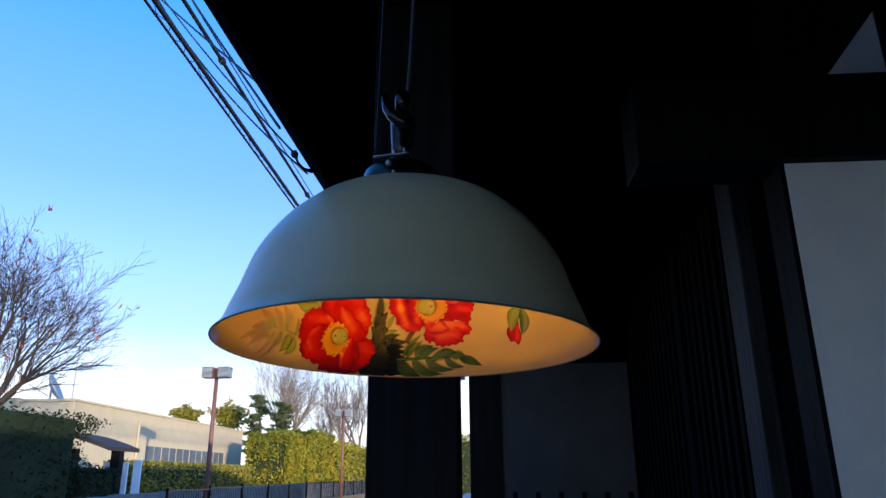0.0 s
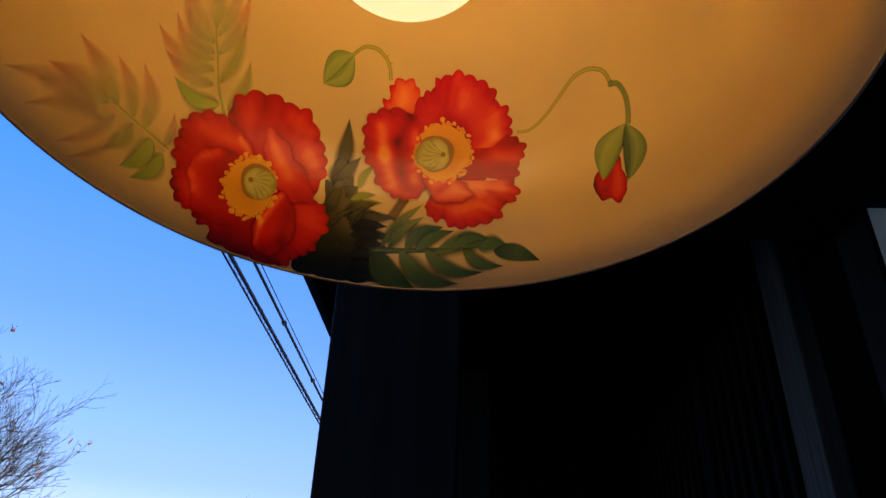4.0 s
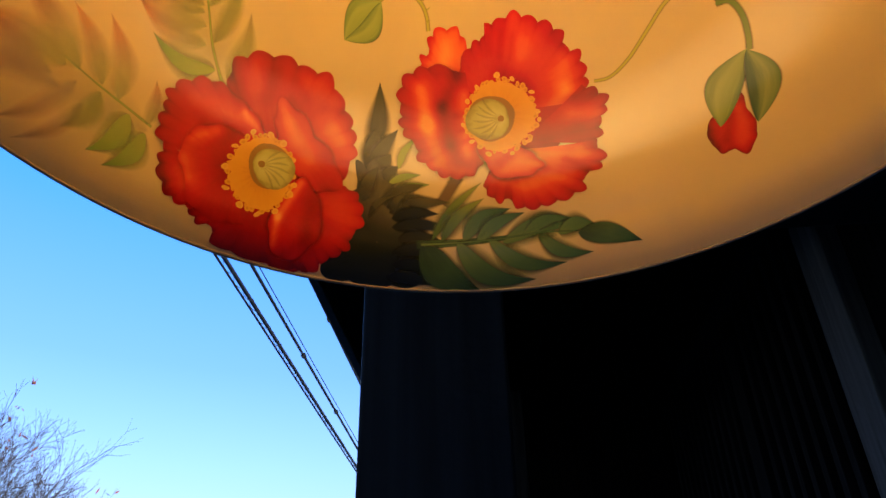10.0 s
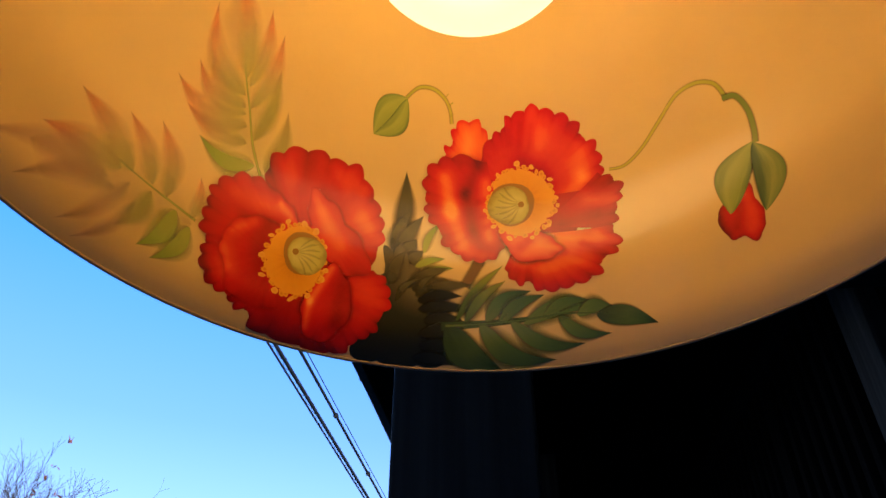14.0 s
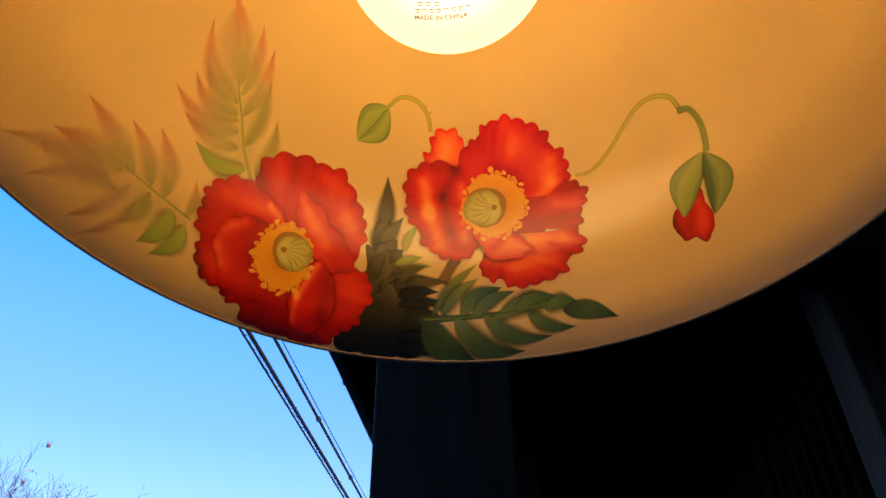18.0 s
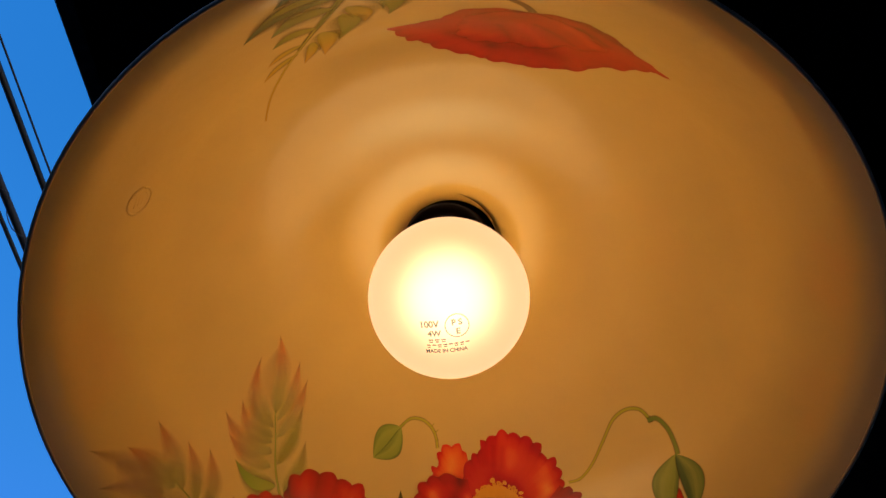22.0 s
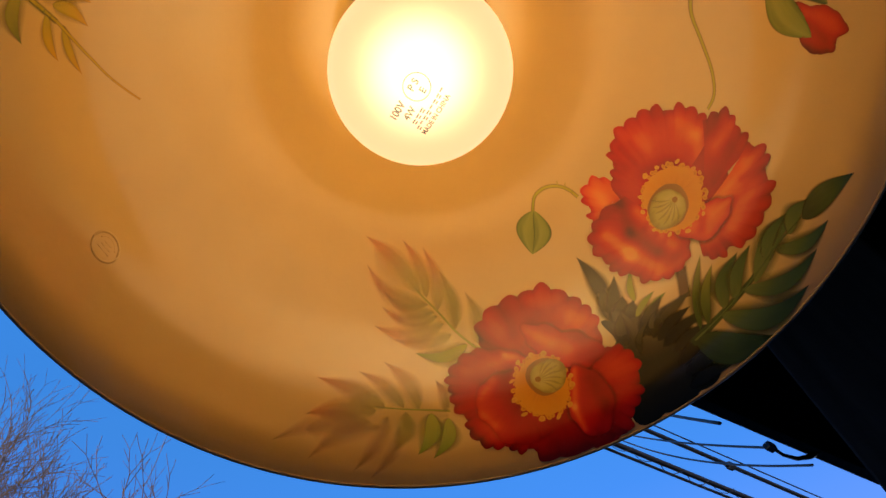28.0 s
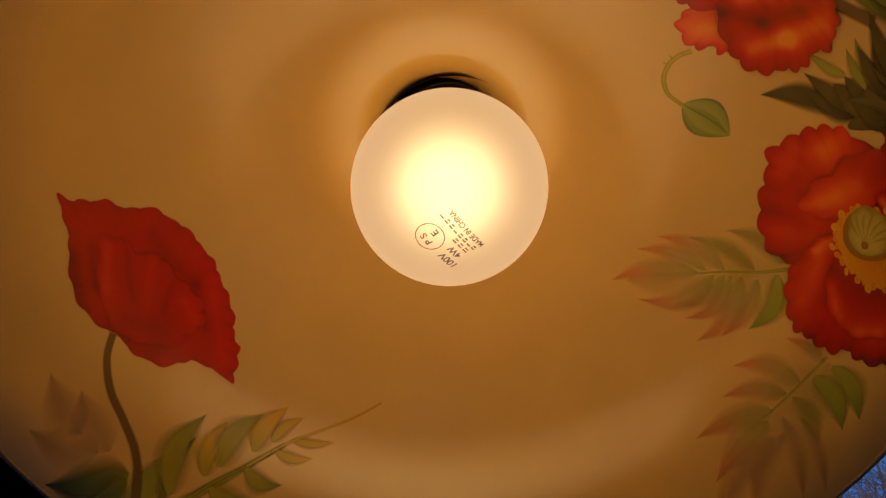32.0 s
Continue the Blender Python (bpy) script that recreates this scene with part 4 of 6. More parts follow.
def petal(chart, hub, lobes, tones, strokes, whole=False, notch=0.05, label="", name="petal", pigment=None, glaze=False):
    """A petal laid out from its hub: lobes give the way (degrees) and reach (mm) of each scallop of its edge, tones the
    pigment at hub, middle and edge, strokes the brush marks over it as line, width and change of tone."""
    if glaze:
        petal(chart, hub, [(a, r + 2.6) for a, r in lobes], (0, 0, 0), [], whole, 0.0, name="petal_glaze", pigment=M_GLAZE)
    lift = next_lift(STEP.get(name, 0.012))
    ring = list(lobes)
    if whole:
        turn = 360 if lobes[-1][0] > lobes[0][0] else -360
        ring.append((lobes[0][0] + turn, lobes[0][1]))
    edge = []
    for (a0, r0), (a1, r1) in zip(ring, ring[1:]):
        n = 10
        for k in range(n):
            f = k / n
            g = f * f * (3 - 2 * f)
            dip = (1 - abs(2 * f - 1)) ** 2
            edge.append((radians(a0 + (a1 - a0) * f), (r0 + (r1 - r0) * g) * (1 - notch * dip), dip))
    edge.append((radians(ring[-1][0]), ring[-1][1], 0))
    nr = 22
    hub = Vector(hub)
    bm = bmesh.new()
    tone_uv, brush_uv = bm.loops.layers.uv.new("UVMap"), bm.loops.layers.uv.new("brush")
    grid = []
    for i in range(nr + 1):
        u = 0.004 + 0.996 * i / nr
        row = []
        for a, r, dip in edge:
            p = hub + Vector((math.cos(a), math.sin(a))) * r * u
            tone = tones[0] + (tones[1] - tones[0]) * u * 2 if u < 0.5 else tones[1] + (tones[2] - tones[1]) * (2 * u - 1) ** 1.6
            tone -= 0.08 * u ** 5 + 0.10 * dip * u ** 10 + 0.05 * max(u - 0.92, 0) / 0.08
            for x0, y0, x1, y1, w, change in strokes:
                q, d = p - Vector((x0, y0)), Vector((x1 - x0, y1 - y0))
                f = min(max(q.dot(d) / max(d.length_squared, 1e-6), 0), 1)
                tone += change * (1.35 if change > 0 else 0.85) * math.exp(-((q - d * f).length / (w * 1.2)) ** 2)
            row.append((bm.verts.new(chart.at(p.x, p.y, lift)), (min(max(tone, 0), 1), u), (u, a)))
        grid.append(row)
    for i in range(nr):
        for j in range(len(edge) - 1):
            corners = [grid[i][j], grid[i + 1][j], grid[i + 1][j + 1], grid[i][j + 1]]
            f = bm.faces.new([c[0] for c in corners])
            for lp, c in zip(f.loops, corners):
                lp[tone_uv].uv, lp[brush_uv].uv = c[1], c[2]
    return part(name, bm, pigment or M_PETAL, shade, label, True)


C1, C2F, C3, C4 = Chart(126.5, 46.5), Chart(158, 35), Chart(87.0, 96.0), Chart(46.0, 66.0)
C5, C6, C7, C8 = Chart(100.0, 30.0), Chart(-72.0, 95.0), Chart(-102.0, 50.0), Chart(-78.0, 25.0)

# faint ferns beside the flowers
leaf("fern_wash", C1, (136.8, 75), (162, 146.9), 46.6, M_WASH, 0.0, 0.45)
stroke("fern_stalk", C1, [(138.1, 78), (141.8, 91.4), (145.5, 106.5), (150.9, 123.2)], (2, 1), M_FERN_GREEN)
leaf("leaflet", C1, (142.8, 89.8), (155.6, 88.1), 12.5, M_FERN, 0.2, 0.4)
leaf("leaflet", C1, (145.5, 102.8), (158.4, 108.9), 11.2, M_FERN, 0.3, 0.4)
leaf("leaflet", C1, (146.1, 105.4), (158.3, 119.8), 10.2, M_FERN, 0.25, 0.4)
leaf("leaflet", C1, (147.4, 110.6), (163.2, 135.2), 13.6, M_FERN, 0.25, 0.4)
leaf("leaflet", C1, (144.2, 97.8), (159.8, 96), 14.3, M_FERN, 0.25, 0.4)
leaf("leaflet", C1, (149, 118.9), (164.8, 153.1), 15.5, M_FERN, -0.2, 0.4)
leaf("leaflet", C1, (147.6, 115.6), (153.7, 153.5), 12.8, M_FERN, -0.25, 0.4)
leaf("leaflet", C1, (145.2, 106.9), (147.8, 148.6), 13.4, M_FERN, -0.25, 0.4)
leaf("leaflet", C1, (141.8, 93.1), (143.9, 133.2), 12.9, M_FERN_OLIVE, -0.2, 0.4)
leaf("leaflet", C1, (137.6, 80.8), (138.2, 116.2), 13.4, M_FERN_OLIVE, -0.25, 0.4)
leaf("leaflet", C1, (139.8, 81.3), (151, 79.1), 15.1, M_FERN_GREEN, 0.3, 0.4)
leaf("fern_wash", C2F, (145.4, 37.7), (170.7, 24), 47, M_WASH, 0.0, 0.45)
stroke("fern_stalk", C2F, [(145.1, 40.2), (149.1, 41.7), (153.8, 42.6), (159.6, 43.4)], (1.7, 0.8), M_FERN_GREEN)
leaf("leaflet", C2F, (145.9, 39.7), (147.3, 60.3), 8.4, M_FERN, -0.2, 0.42)
leaf("leaflet", C2F, (150.7, 42.5), (157.4, 72.3), 13.6, M_FERN, -0.25, 0.42)
leaf("leaflet", C2F, (153.5, 43.6), (162.3, 64.3), 11.9, M_FERN, -0.2, 0.42)
leaf("leaflet", C2F, (156.9, 42.9), (170.2, 55.8), 14.5, M_FERN, -0.15, 0.42)
leaf("leaflet", C2F, (158.6, 40.9), (171, 33.1), 15.3, M_FERN, -0.15, 0.42)
leaf("leaflet", C2F, (159.4, 34.4), (175.5, 14.6), 13.6, M_FERN_ROSE, -0.2, 0.42)
leaf("leaflet", C2F, (157.8, 32), (169.3, 9.5), 11.4, M_FERN_ROSE, -0.25, 0.42)
leaf("leaflet", C2F, (156.5, 38.3), (161.8, 6.6), 9.8, M_FERN_ROSE, 0.15, 0.42)
leaf("leaflet", C2F, (154.4, 32.1), (158.9, 3.8), 7.4, M_FERN_ROSE, 0.2, 0.42)
leaf("leaflet", C2F, (153.2, 40.8), (155.4, 18.1), 11.3, M_FERN_OLIVE, 0.3, 0.42)
leaf("leaflet", C2F, (148.5, 39.7), (151.3, 16.1), 16.5, M_FERN_GREEN, 0.3, 0.42)
leaf("leaflet", C2F, (145.5, 36.1), (148.7, 13.9), 14.1, M_FERN_GREEN, 0.3, 0.42)

# stems and buds
LIFT[0] = 0.06
stroke("stem", C3, [(100.9, 138.9), (101.6, 146.5), (103.4, 153), (106.7, 157.2), (110.6, 156.4), (113.4, 149.4)], (3.5, 3.3), M_STEM)
stroke("stem", C3, [(102, 149), (100.9, 151)], (1.5, 0.5), M_STEM)
stroke("stem", C3, [(103.1, 153), (102.4, 155.5)], (1.3, 0.5), M_STEM)
stroke("stem", C3, [(101.5, 143.4), (100.6, 144.5)], (1.4, 0.5), M_STEM)
leaf("bud", C3, (113, 149.4), (119, 125), 16.8, M_BUD, -0.35, 0.42, "closed green poppy bud")
leaf("bud", C3, (112.9, 148.9), (118.9, 125.2), 12.9, M_BUD, 0.4, 0.45)
stroke("stem", C4, [(67, 100.2), (63.9, 99.3), (59.8, 103.9), (54.7, 112.5), (49.3, 120), (44.8, 119.8), (41.8, 114), (41.3, 105.9), (41.7, 103.3)], (2.2, 4.2), M_STEM)
stroke("stem", C4, [(41.9, 104.8), (39.8, 101.8), (39.3, 92.8), (40.1, 82.6), (41, 76.1)], (4.6, 4.7), M_STEM_GREEN)
petal(C4, (-7.3, -17.7), [(52, 16.3), (19, 10.5), (-24, 11.8), (-53, 13.4), (-80, 15.5), (-100, 10.4), (-125, 12.1), (-151, 10.3), (-185, 10.1), (-225, 10), (-269, 9.6)], (0.45, 0.4, 0.2), [(-16.4, -15.8, -16.6, -23.3, 3.2, -0.2), (-4.4, -13.1, -10.1, -22.3, 2.1, -0.2), (0.5, -12.9, -2.9, -26.3, 3.7, 0.15)], True, notch=0.03, label="half-open red poppy bud", name="bud_petal")
leaf("sepal", C4, (41.3, 77.4), (49.6, 50.5), 19, M_BUD, -0.3, 0.5)
leaf("sepal", C4, (41.4, 77), (44.5, 43.9), 16.8, M_BUD_DARK, 0.3, 0.48)

# dark and green foliage between the flowers
LIFT[0] = 0.05
leaf("leaflet", C5, (109.8, 69.1), (110.1, 108.7), 15.1, M_LEAFP_OLIVE, -0.1, 0.6)
leaf("leaflet", C5, (110.3, 58.9), (108.3, 87.2), 13.2, M_LEAFP_OLIVE, 0.15, 0.45)
leaf("leaflet", C5, (109.6, 56), (105.5, 85), 14.7, M_LEAFP_OLIVE, 0.15, 0.45)
leaf("leaflet", C5, (108.6, 56.6), (106.4, 70.6), 15.4, M_LEAFP_OLIVE, 0.15, 0.45)
leaf("leaflet", C5, (107.9, 52), (104.9, 64.6), 13.1, M_LEAFP_OLIVE, 0.15, 0.45)
leaf("leaflet", C5, (104.9, 62.9), (102, 81.5), 7.9, M_FERN_GREEN, 0.2, 0.45)
leaf("leaflet", C5, (106.4, 54.2), (100.8, 60.7), 7.8, M_FERN_GREEN, 0.15, 0.45)
leaf("leaflet", C5, (105.3, 49.8), (99.2, 55.5), 7.8, M_FERN_GREEN, 0.15, 0.45)
petal(C5, (-23, -7.3), [(-140, 31.3), (-179, 22.1), (-242, 29.3), (-249, 44.5), (-262, 43.7), (-278, 32), (-300, 26.7), (-333, 24.4), (-369, 25.5), (-399, 29.7), (-454, 22.6)], (0.12, 0.14, 0.2), [(-28, 30, -20, 18, 14, 0.5), (-10, 10, 4, 8, 10, 0.2)], True, notch=0.12, name="foliage_mass", pigment=M_MASS)
stroke("stem", C5, [(97.1, 45.3), (95.6, 53.3), (94.2, 60.7)], (8, 8.4), M_STEM_BROWN)
leaf("leaflet", C5, (107.6, 42.7), (100.2, 55.4), 10.4, M_LEAFP_OLIVE, 0.15, 0.4)
leaf("leaflet", C5, (106.5, 41.5), (98.4, 46.7), 10.8, M_LEAFP_OLIVE, 0.15, 0.4)
leaf("leaflet", C5, (105.9, 38.6), (95.8, 46.3), 11.2, M_LEAFP_OLIVE, 0.15, 0.4)
leaf("leaflet", C5, (105.4, 35.8), (97.5, 39.9), 8.9, M_LEAFP_BLACK, 0.15, 0.4)
leaf("leaflet", C5, (105.2, 31.2), (95.7, 32), 8.8, M_LEAFP_BLACK, 0.15, 0.4)
leaf("leaflet", C5, (104.1, 25.4), (97, 25.9), 9.4, M_LEAFP_BLACK, 0.15, 0.4)
leaf("leaflet", C5, (104.9, 17.6), (96.5, 19.8), 9.4, M_LEAFP_BLACK, 0.15, 0.4)
leaf("leaflet", C5, (104.7, 11.7), (97.2, 9.7), 9.7, M_LEAFP_BLACK, 0.15, 0.4)
leaf("leaflet", C5, (105.4, 5.6), (98, 2.8), 8.3, M_LEAFP_BLACK, 0.15, 0.4)
leaf("leaflet", C5, (110.6, 42.9), (108.3, 63.2), 11.3, M_LEAFP_OLIVE, 0.15, 0.4)
leaf("leaflet", C5, (105.5, 38.8), (102.7, 50.7), 5.0, M_LEAFP_OLIVE, 0.3, 0.45)
leaf("leaflet", C5, (109.2, 34.2), (105.2, 48.2), 5.0, M_LEAFP_OLIVE, 0.3, 0.45)
stroke("leaf_rib", C5, [(101, 23), (97, 24.2), (91, 25.5), (83, 27)], (6.0, 2.5), M_LEAFP)
leaf("leaflet", C5, (98.6, 25.6), (90.1, 56.8), 9.6, M_LEAFP_LIGHT, 0.15, 0.5)
leaf("leaflet", C5, (97, 25.2), (89.8, 48.1), 11.9, M_LEAFP_LIGHT, 0.2, 0.5)
leaf("leaflet", C5, (93.5, 25.9), (85.4, 41.6), 14.7, M_LEAFP_MID, 0.30, 0.5)
leaf("leaflet", C5, (91.3, 24.6), (83.1, 38.7), 12.3, M_LEAFP_MID, 0.24, 0.5)
leaf("leaflet", C5, (100.3, 23.3), (90.9, 0), 18.2, M_LEAFP, -0.24, 0.5)
leaf("leaflet", C5, (94.6, 25.3), (82.4, 4), 19.1, M_LEAFP_MID, -0.36, 0.5)
leaf("leaflet", C5, (89.4, 26.5), (77.5, 10.4), 14.1, M_LEAFP_MID, -0.30, 0.5)
leaf("leaflet", C5, (81.3, 27), (73.2, 13.2), 12.0, M_LEAFP_MID, -0.30, 0.5)
leaf("leaflet", C5, (87.1, 23.9), (73, 25.8), 16.4, M_LEAFP_MID, 0.30, 0.5)
leaf("leaflet", C5, (83.7, 26.6), (75.6, 32.1), 10.8, M_LEAFP_MID, 0.30, 0.5)
leaf("leaflet", C5, (78.1, 25.6), (71.7, 25), 13.4, M_LEAFP_MID, 0.36, 0.5)
leaf("leaflet", C5, (75, 23.8), (65.8, 13), 11.9, M_LEAFP, 0.14, 0.5)
stroke("leaf_rib", C5, [(100.3, 23.3), (94.6, 24.7), (88, 25.9), (80.4, 27.2), (73.1, 23.8)], (2.2, 0.5), M_LEAFP_MID)

# first poppy
LIFT[0] = 0.2
petal(C1, (0, -3), [(0, 36), (60, 36), (120, 34), (180, 36), (240, 34), (300, 34)], (0.28, 0.3, 0.3), [], True)
petal(C1, (-0.4, 5.8), [(147, 31), (139, 43.4), (129, 52.5), (115, 54.7), (96, 54.6), (83, 53.6), (70, 57.6), (56, 53), (42, 50.3), (32, 48.2), (20, 45.6), (9, 39.7), (-13, 38.4)], (0.32, 0.46, 0.36), [(-22.9, 26, -33.7, 40.8, 4.2, -0.22), (-10.6, 34.9, -11.4, 49.6, 3.9, -0.16), (-17.2, 38.7, -23.7, 47.5, 4.6, 0.1), (9.1, 50.6, 22.5, 48, 6, 0.14), (24.4, 40.3, 32.1, 27.2, 5.3, 0.1), (26.7, 29.2, 38.8, 20.3, 6.4, 0.2), (2.3, 38.3, 13.7, 27, 3.3, -0.2), (2.1, 49.8, 9.8, 42.6, 2.7, -0.14), (20.7, 40.9, 29.3, 41.6, 2.4, -0.15)], label="scalloped red poppy petal")
petal(C1, (15, -12.7), [(35, 21), (33, 27.9), (22, 33), (9, 34.6), (-5, 35.6), (-18, 32.3), (-30, 34.6), (-40, 33.2), (-53, 32.1), (-61, 35.3), (-81, 34.1), (-97, 33.5)], (0.35, 0.42, 0.3), [(38.3, -10.1, 44.7, -13.5, 7.1, 0.16), (26.9, -35.2, 20.8, -43.2, 4, -0.15), (31, -19.3, 26.3, -32.4, 3.5, -0.12), (44.7, -24.2, 40.3, -32.5, 2.9, -0.1)])
petal(C1, (-1.9, -10.4), [(-48, 45.8), (-60, 41.3), (-82, 35.4), (-112, 35.6), (-121, 30.1), (-129, 35), (-138, 35.6), (-147, 35.8)], (0.24, 0.22, 0.13), [(-21.9, -33.1, -16.2, -33.7, 3.7, 0.15), (-5, -38.5, 1.7, -42.1, 4.3, -0.05)])
petal(C1, (-16.1, -3.4), [(-112, 31.6), (-123, 34.8), (-132, 36.8), (-147, 36.9), (-159, 35.6), (-166, 33.2)], (0.4, 0.42, 0.3), [(-48.1, -18.9, -39.7, -29.4, 2.4, -0.2), (-39.3, -17.3, -32.9, -26.1, 3.8, 0.1)])
petal(C1, (-12, 2.9), [(-157, 38.9), (-166, 43.2), (-177, 43.9), (-185, 44.2), (-192, 46.7), (-202, 45.6), (-217, 42.3), (-230, 37), (-245, 27.6), (-265, 21.2), (-293, 14.1)], (0.4, 0.48, 0.34), [(-43, 17, -19, 19.4, 4.7, 0.13), (-18.6, 22.9, -8.1, 15.8, 2.2, 0.22), (-48, 6, -38.7, 14.5, 4.6, -0.08), (-35.9, 7.8, -18.3, 12.1, 3, -0.2), (-55.6, 4.7, -55.3, 4.2, 2.3, -0.2)], label="scalloped red poppy petal", glaze=True)
petal(C1, (-15.2, -6.2), [(90, 17), (133, 22.2), (157, 25.8), (174, 26.2), (193, 26.4), (212, 23.9), (236, 28.1), (262, 27.5), (293, 25.6)], (0.28, 0.45, 0.42), [(-38.2, -0.4, -29.5, 7.5, 2.9, 0.22), (-40.5, -8.8, -34.1, -19.2, 3.7, 0.24), (-22.6, 6.4, -16.6, -14.5, 5.3, -0.22), (-19.3, -29.2, -3.7, -24.7, 4.9, -0.18), (-28.3, 0.5, -22.8, -18.7, 2.9, -0.08)], notch=0.03, glaze=True)
petal(C1, (13.5, 13.7), [(125, 30.1), (108, 21.6), (63, 11), (5, 16.5), (-30, 26.6), (-56, 21), (-77, 13), (-120, 9), (-196, 13.7), (-218, 21.7)], (0.62, 0.58, 0.5), [(-2.6, 34.8, 9.1, 18.9, 3.2, 0.1), (5.3, 27.6, 18.7, 12, 3.8, 0.1), (26.3, 14.1, 32.1, -0.6, 5, -0.15), (22.7, 3.4, 32.7, -3.5, 4.4, -0.12)], True, notch=0.01, glaze=True)
petal(C1, (17.5, -19.6), [(91, 20.9), (63, 15.9), (14, 12), (-49, 14.7), (-87, 21.1), (-105, 20.7), (-138, 14.3), (-189, 10.1), (-242, 12.6)], (0.42, 0.4, 0.36), [(16.4, -1.4, 9.2, -21.5, 2.1, 0.3), (9.2, -21.5, 9.6, -35.3, 1.7, 0.25), (23.5, -10.4, 23.6, -30.1, 3.6, -0.18), (16.6, -37.8, 25.2, -26.8, 2.8, -0.12)], True, notch=0.01, glaze=True)
heart(C1, -3.4, -3.1, 16.3, 20.4, 1.3, 1, 11.1, 0, 21)

# second poppy
LIFT[0] = 0.2
petal(C3, (2, -2), [(0, 40), (60, 38), (120, 34), (180, 30), (225, 22), (250, 16), (270, 26), (310, 36)], (0.3, 0.32, 0.3), [], True)
petal(C3, (-19.9, 16.4), [(164, 22.3), (147, 26.1), (139, 22.4), (128, 29.5), (115, 31.6), (90, 29.8), (79, 24.3), (63, 17.7)], (0.68, 0.78, 0.7), [(-40.2, 30, -37.3, 38.8, 3.1, -0.32), (-25.4, 38.6, -26.9, 26, 4.8, 0.1), (-19.9, 19.6, -30.1, 19.4, 4.5, -0.15)], notch=0.08)
petal(C3, (0.5, 0.6), [(140, 26.8), (114, 36.4), (104, 39.4), (95, 40.1), (93, 46.6), (82, 48.7), (71, 53.8), (59, 53.9), (48, 55.7), (37, 56.2), (30, 51.3), (23, 55.7), (13, 53.6), (5, 51.5), (-5, 44.8)], (0.28, 0.5, 0.42), [(17.2, 29.1, 18.2, 47.9, 5.8, 0.14), (25.3, 34, 30.4, 16.8, 6, 0.1), (42.8, 19.3, 39, 8, 5.8, 0.24), (26.2, -5.7, 39.7, 3, 3.8, 0.18), (5.5, 19.6, 16, 10, 5.1, -0.2), (16, 10, 19.9, -2.1, 4.5, -0.2), (5.6, 29.1, 8.3, 41.6, 2, -0.14), (11.7, 27.3, 15, 39, 2, -0.12), (-0.2, 31.4, -1.3, 39.4, 2, -0.1), (39.3, 32.3, 47.2, 19.4, 3, -0.12), (24.8, -14.7, 42.2, -2.6, 2.5, -0.18)], label="large scalloped orange-red petal")
petal(C3, (12.6, -17.3), [(32, 41.5), (24, 45.5), (14, 48.4), (6, 44.8), (1, 40.6), (-10, 40.6), (-17, 37.7)], (0.28, 0.42, 0.34), [(39.3, -8.9, 51.5, -12.1, 3.6, 0.2), (42.5, -1.1, 51.7, -1.8, 2.5, -0.12), (24.1, -19.4, 42.1, -17.5, 3.6, -0.15)])
petal(C3, (6.2, -22), [(-6, 42.5), (-18, 48), (-25, 46.8), (-33, 40.8), (-41, 44.3), (-52, 40.8), (-64, 37.4), (-75, 35.9), (-88, 33.1), (-95, 27.2), (-102, 30.4), (-115, 27.6), (-125, 23.9), (-133, 15.9)], (0.7, 0.66, 0.34), [(13.2, -25.8, 39.6, -30.9, 4.4, 0.16), (32.3, -32.3, 42.1, -40.5, 1.8, -0.22), (40.1, -28.5, 48.5, -35.9, 2.4, 0.1), (10, -44.1, 32.2, -42, 3.4, 0.1), (7.8, -38.2, 22.1, -35.2, 1.8, -0.25), (-2.3, -42.8, 5.6, -46.8, 2.7, -0.14), (21, -43.4, 33.7, -49.2, 2.4, -0.1)])
petal(C3, (-9.4, -8.3), [(100, 30.4), (125, 41.5), (136, 46.3), (147, 49.1), (159, 46.8), (169, 41.6), (178, 41.2), (188, 38.5), (198, 33.4), (212, 35.8), (224, 33.4), (237, 33.4), (249, 30.9), (264, 27.6), (273, 21.7), (285, 19.4)], (0.45, 0.45, 0.36), [(-39.8, 12.4, -35.5, -6.8, 3.9, 0.3), (-35.5, -6.8, -28.4, -26.4, 4.2, 0.28), (-20.6, 17.9, -27.7, 3.3, 3.7, -0.28), (-27.7, 3.3, -23.7, -18, 3.5, -0.25), (-23.7, -18, -17.4, -28.1, 2.8, -0.14), (-16, 9.7, -14.9, -23.2, 3.2, 0.22), (-20, -1.5, -16.9, -0.6, 1.6, -0.2), (-17.7, -9.6, -13.9, -8.2, 1.6, -0.18), (-16.6, -16.3, -13.5, -15.1, 1.6, -0.16), (-30.2, 21.1, -19.9, 21.1, 2.6, -0.12), (-33.3, -30, -14.6, -33.7, 2.4, 0.12)], label="curled orange-red petal", glaze=True)
petal(C3, (5.7, -28.6), [(142, 18.4), (186, 10.7), (229, 10.4), (283, 9.4), (327, 14.4), (344, 17.5), (363, 13), (407, 9.5), (471, 10.1)], (0.82, 0.74, 0.55), [(1.4, -29.2, 5.9, -26.3, 2.5, -0.26), (10.1, -27.9, 19.6, -32.2, 3.1, 0.08)], True, notch=0.03, glaze=True)
heart(C3, 3.4, -2.9, 19.3, 21.2, -2.7, -4.3, 12.2, 180, 41)

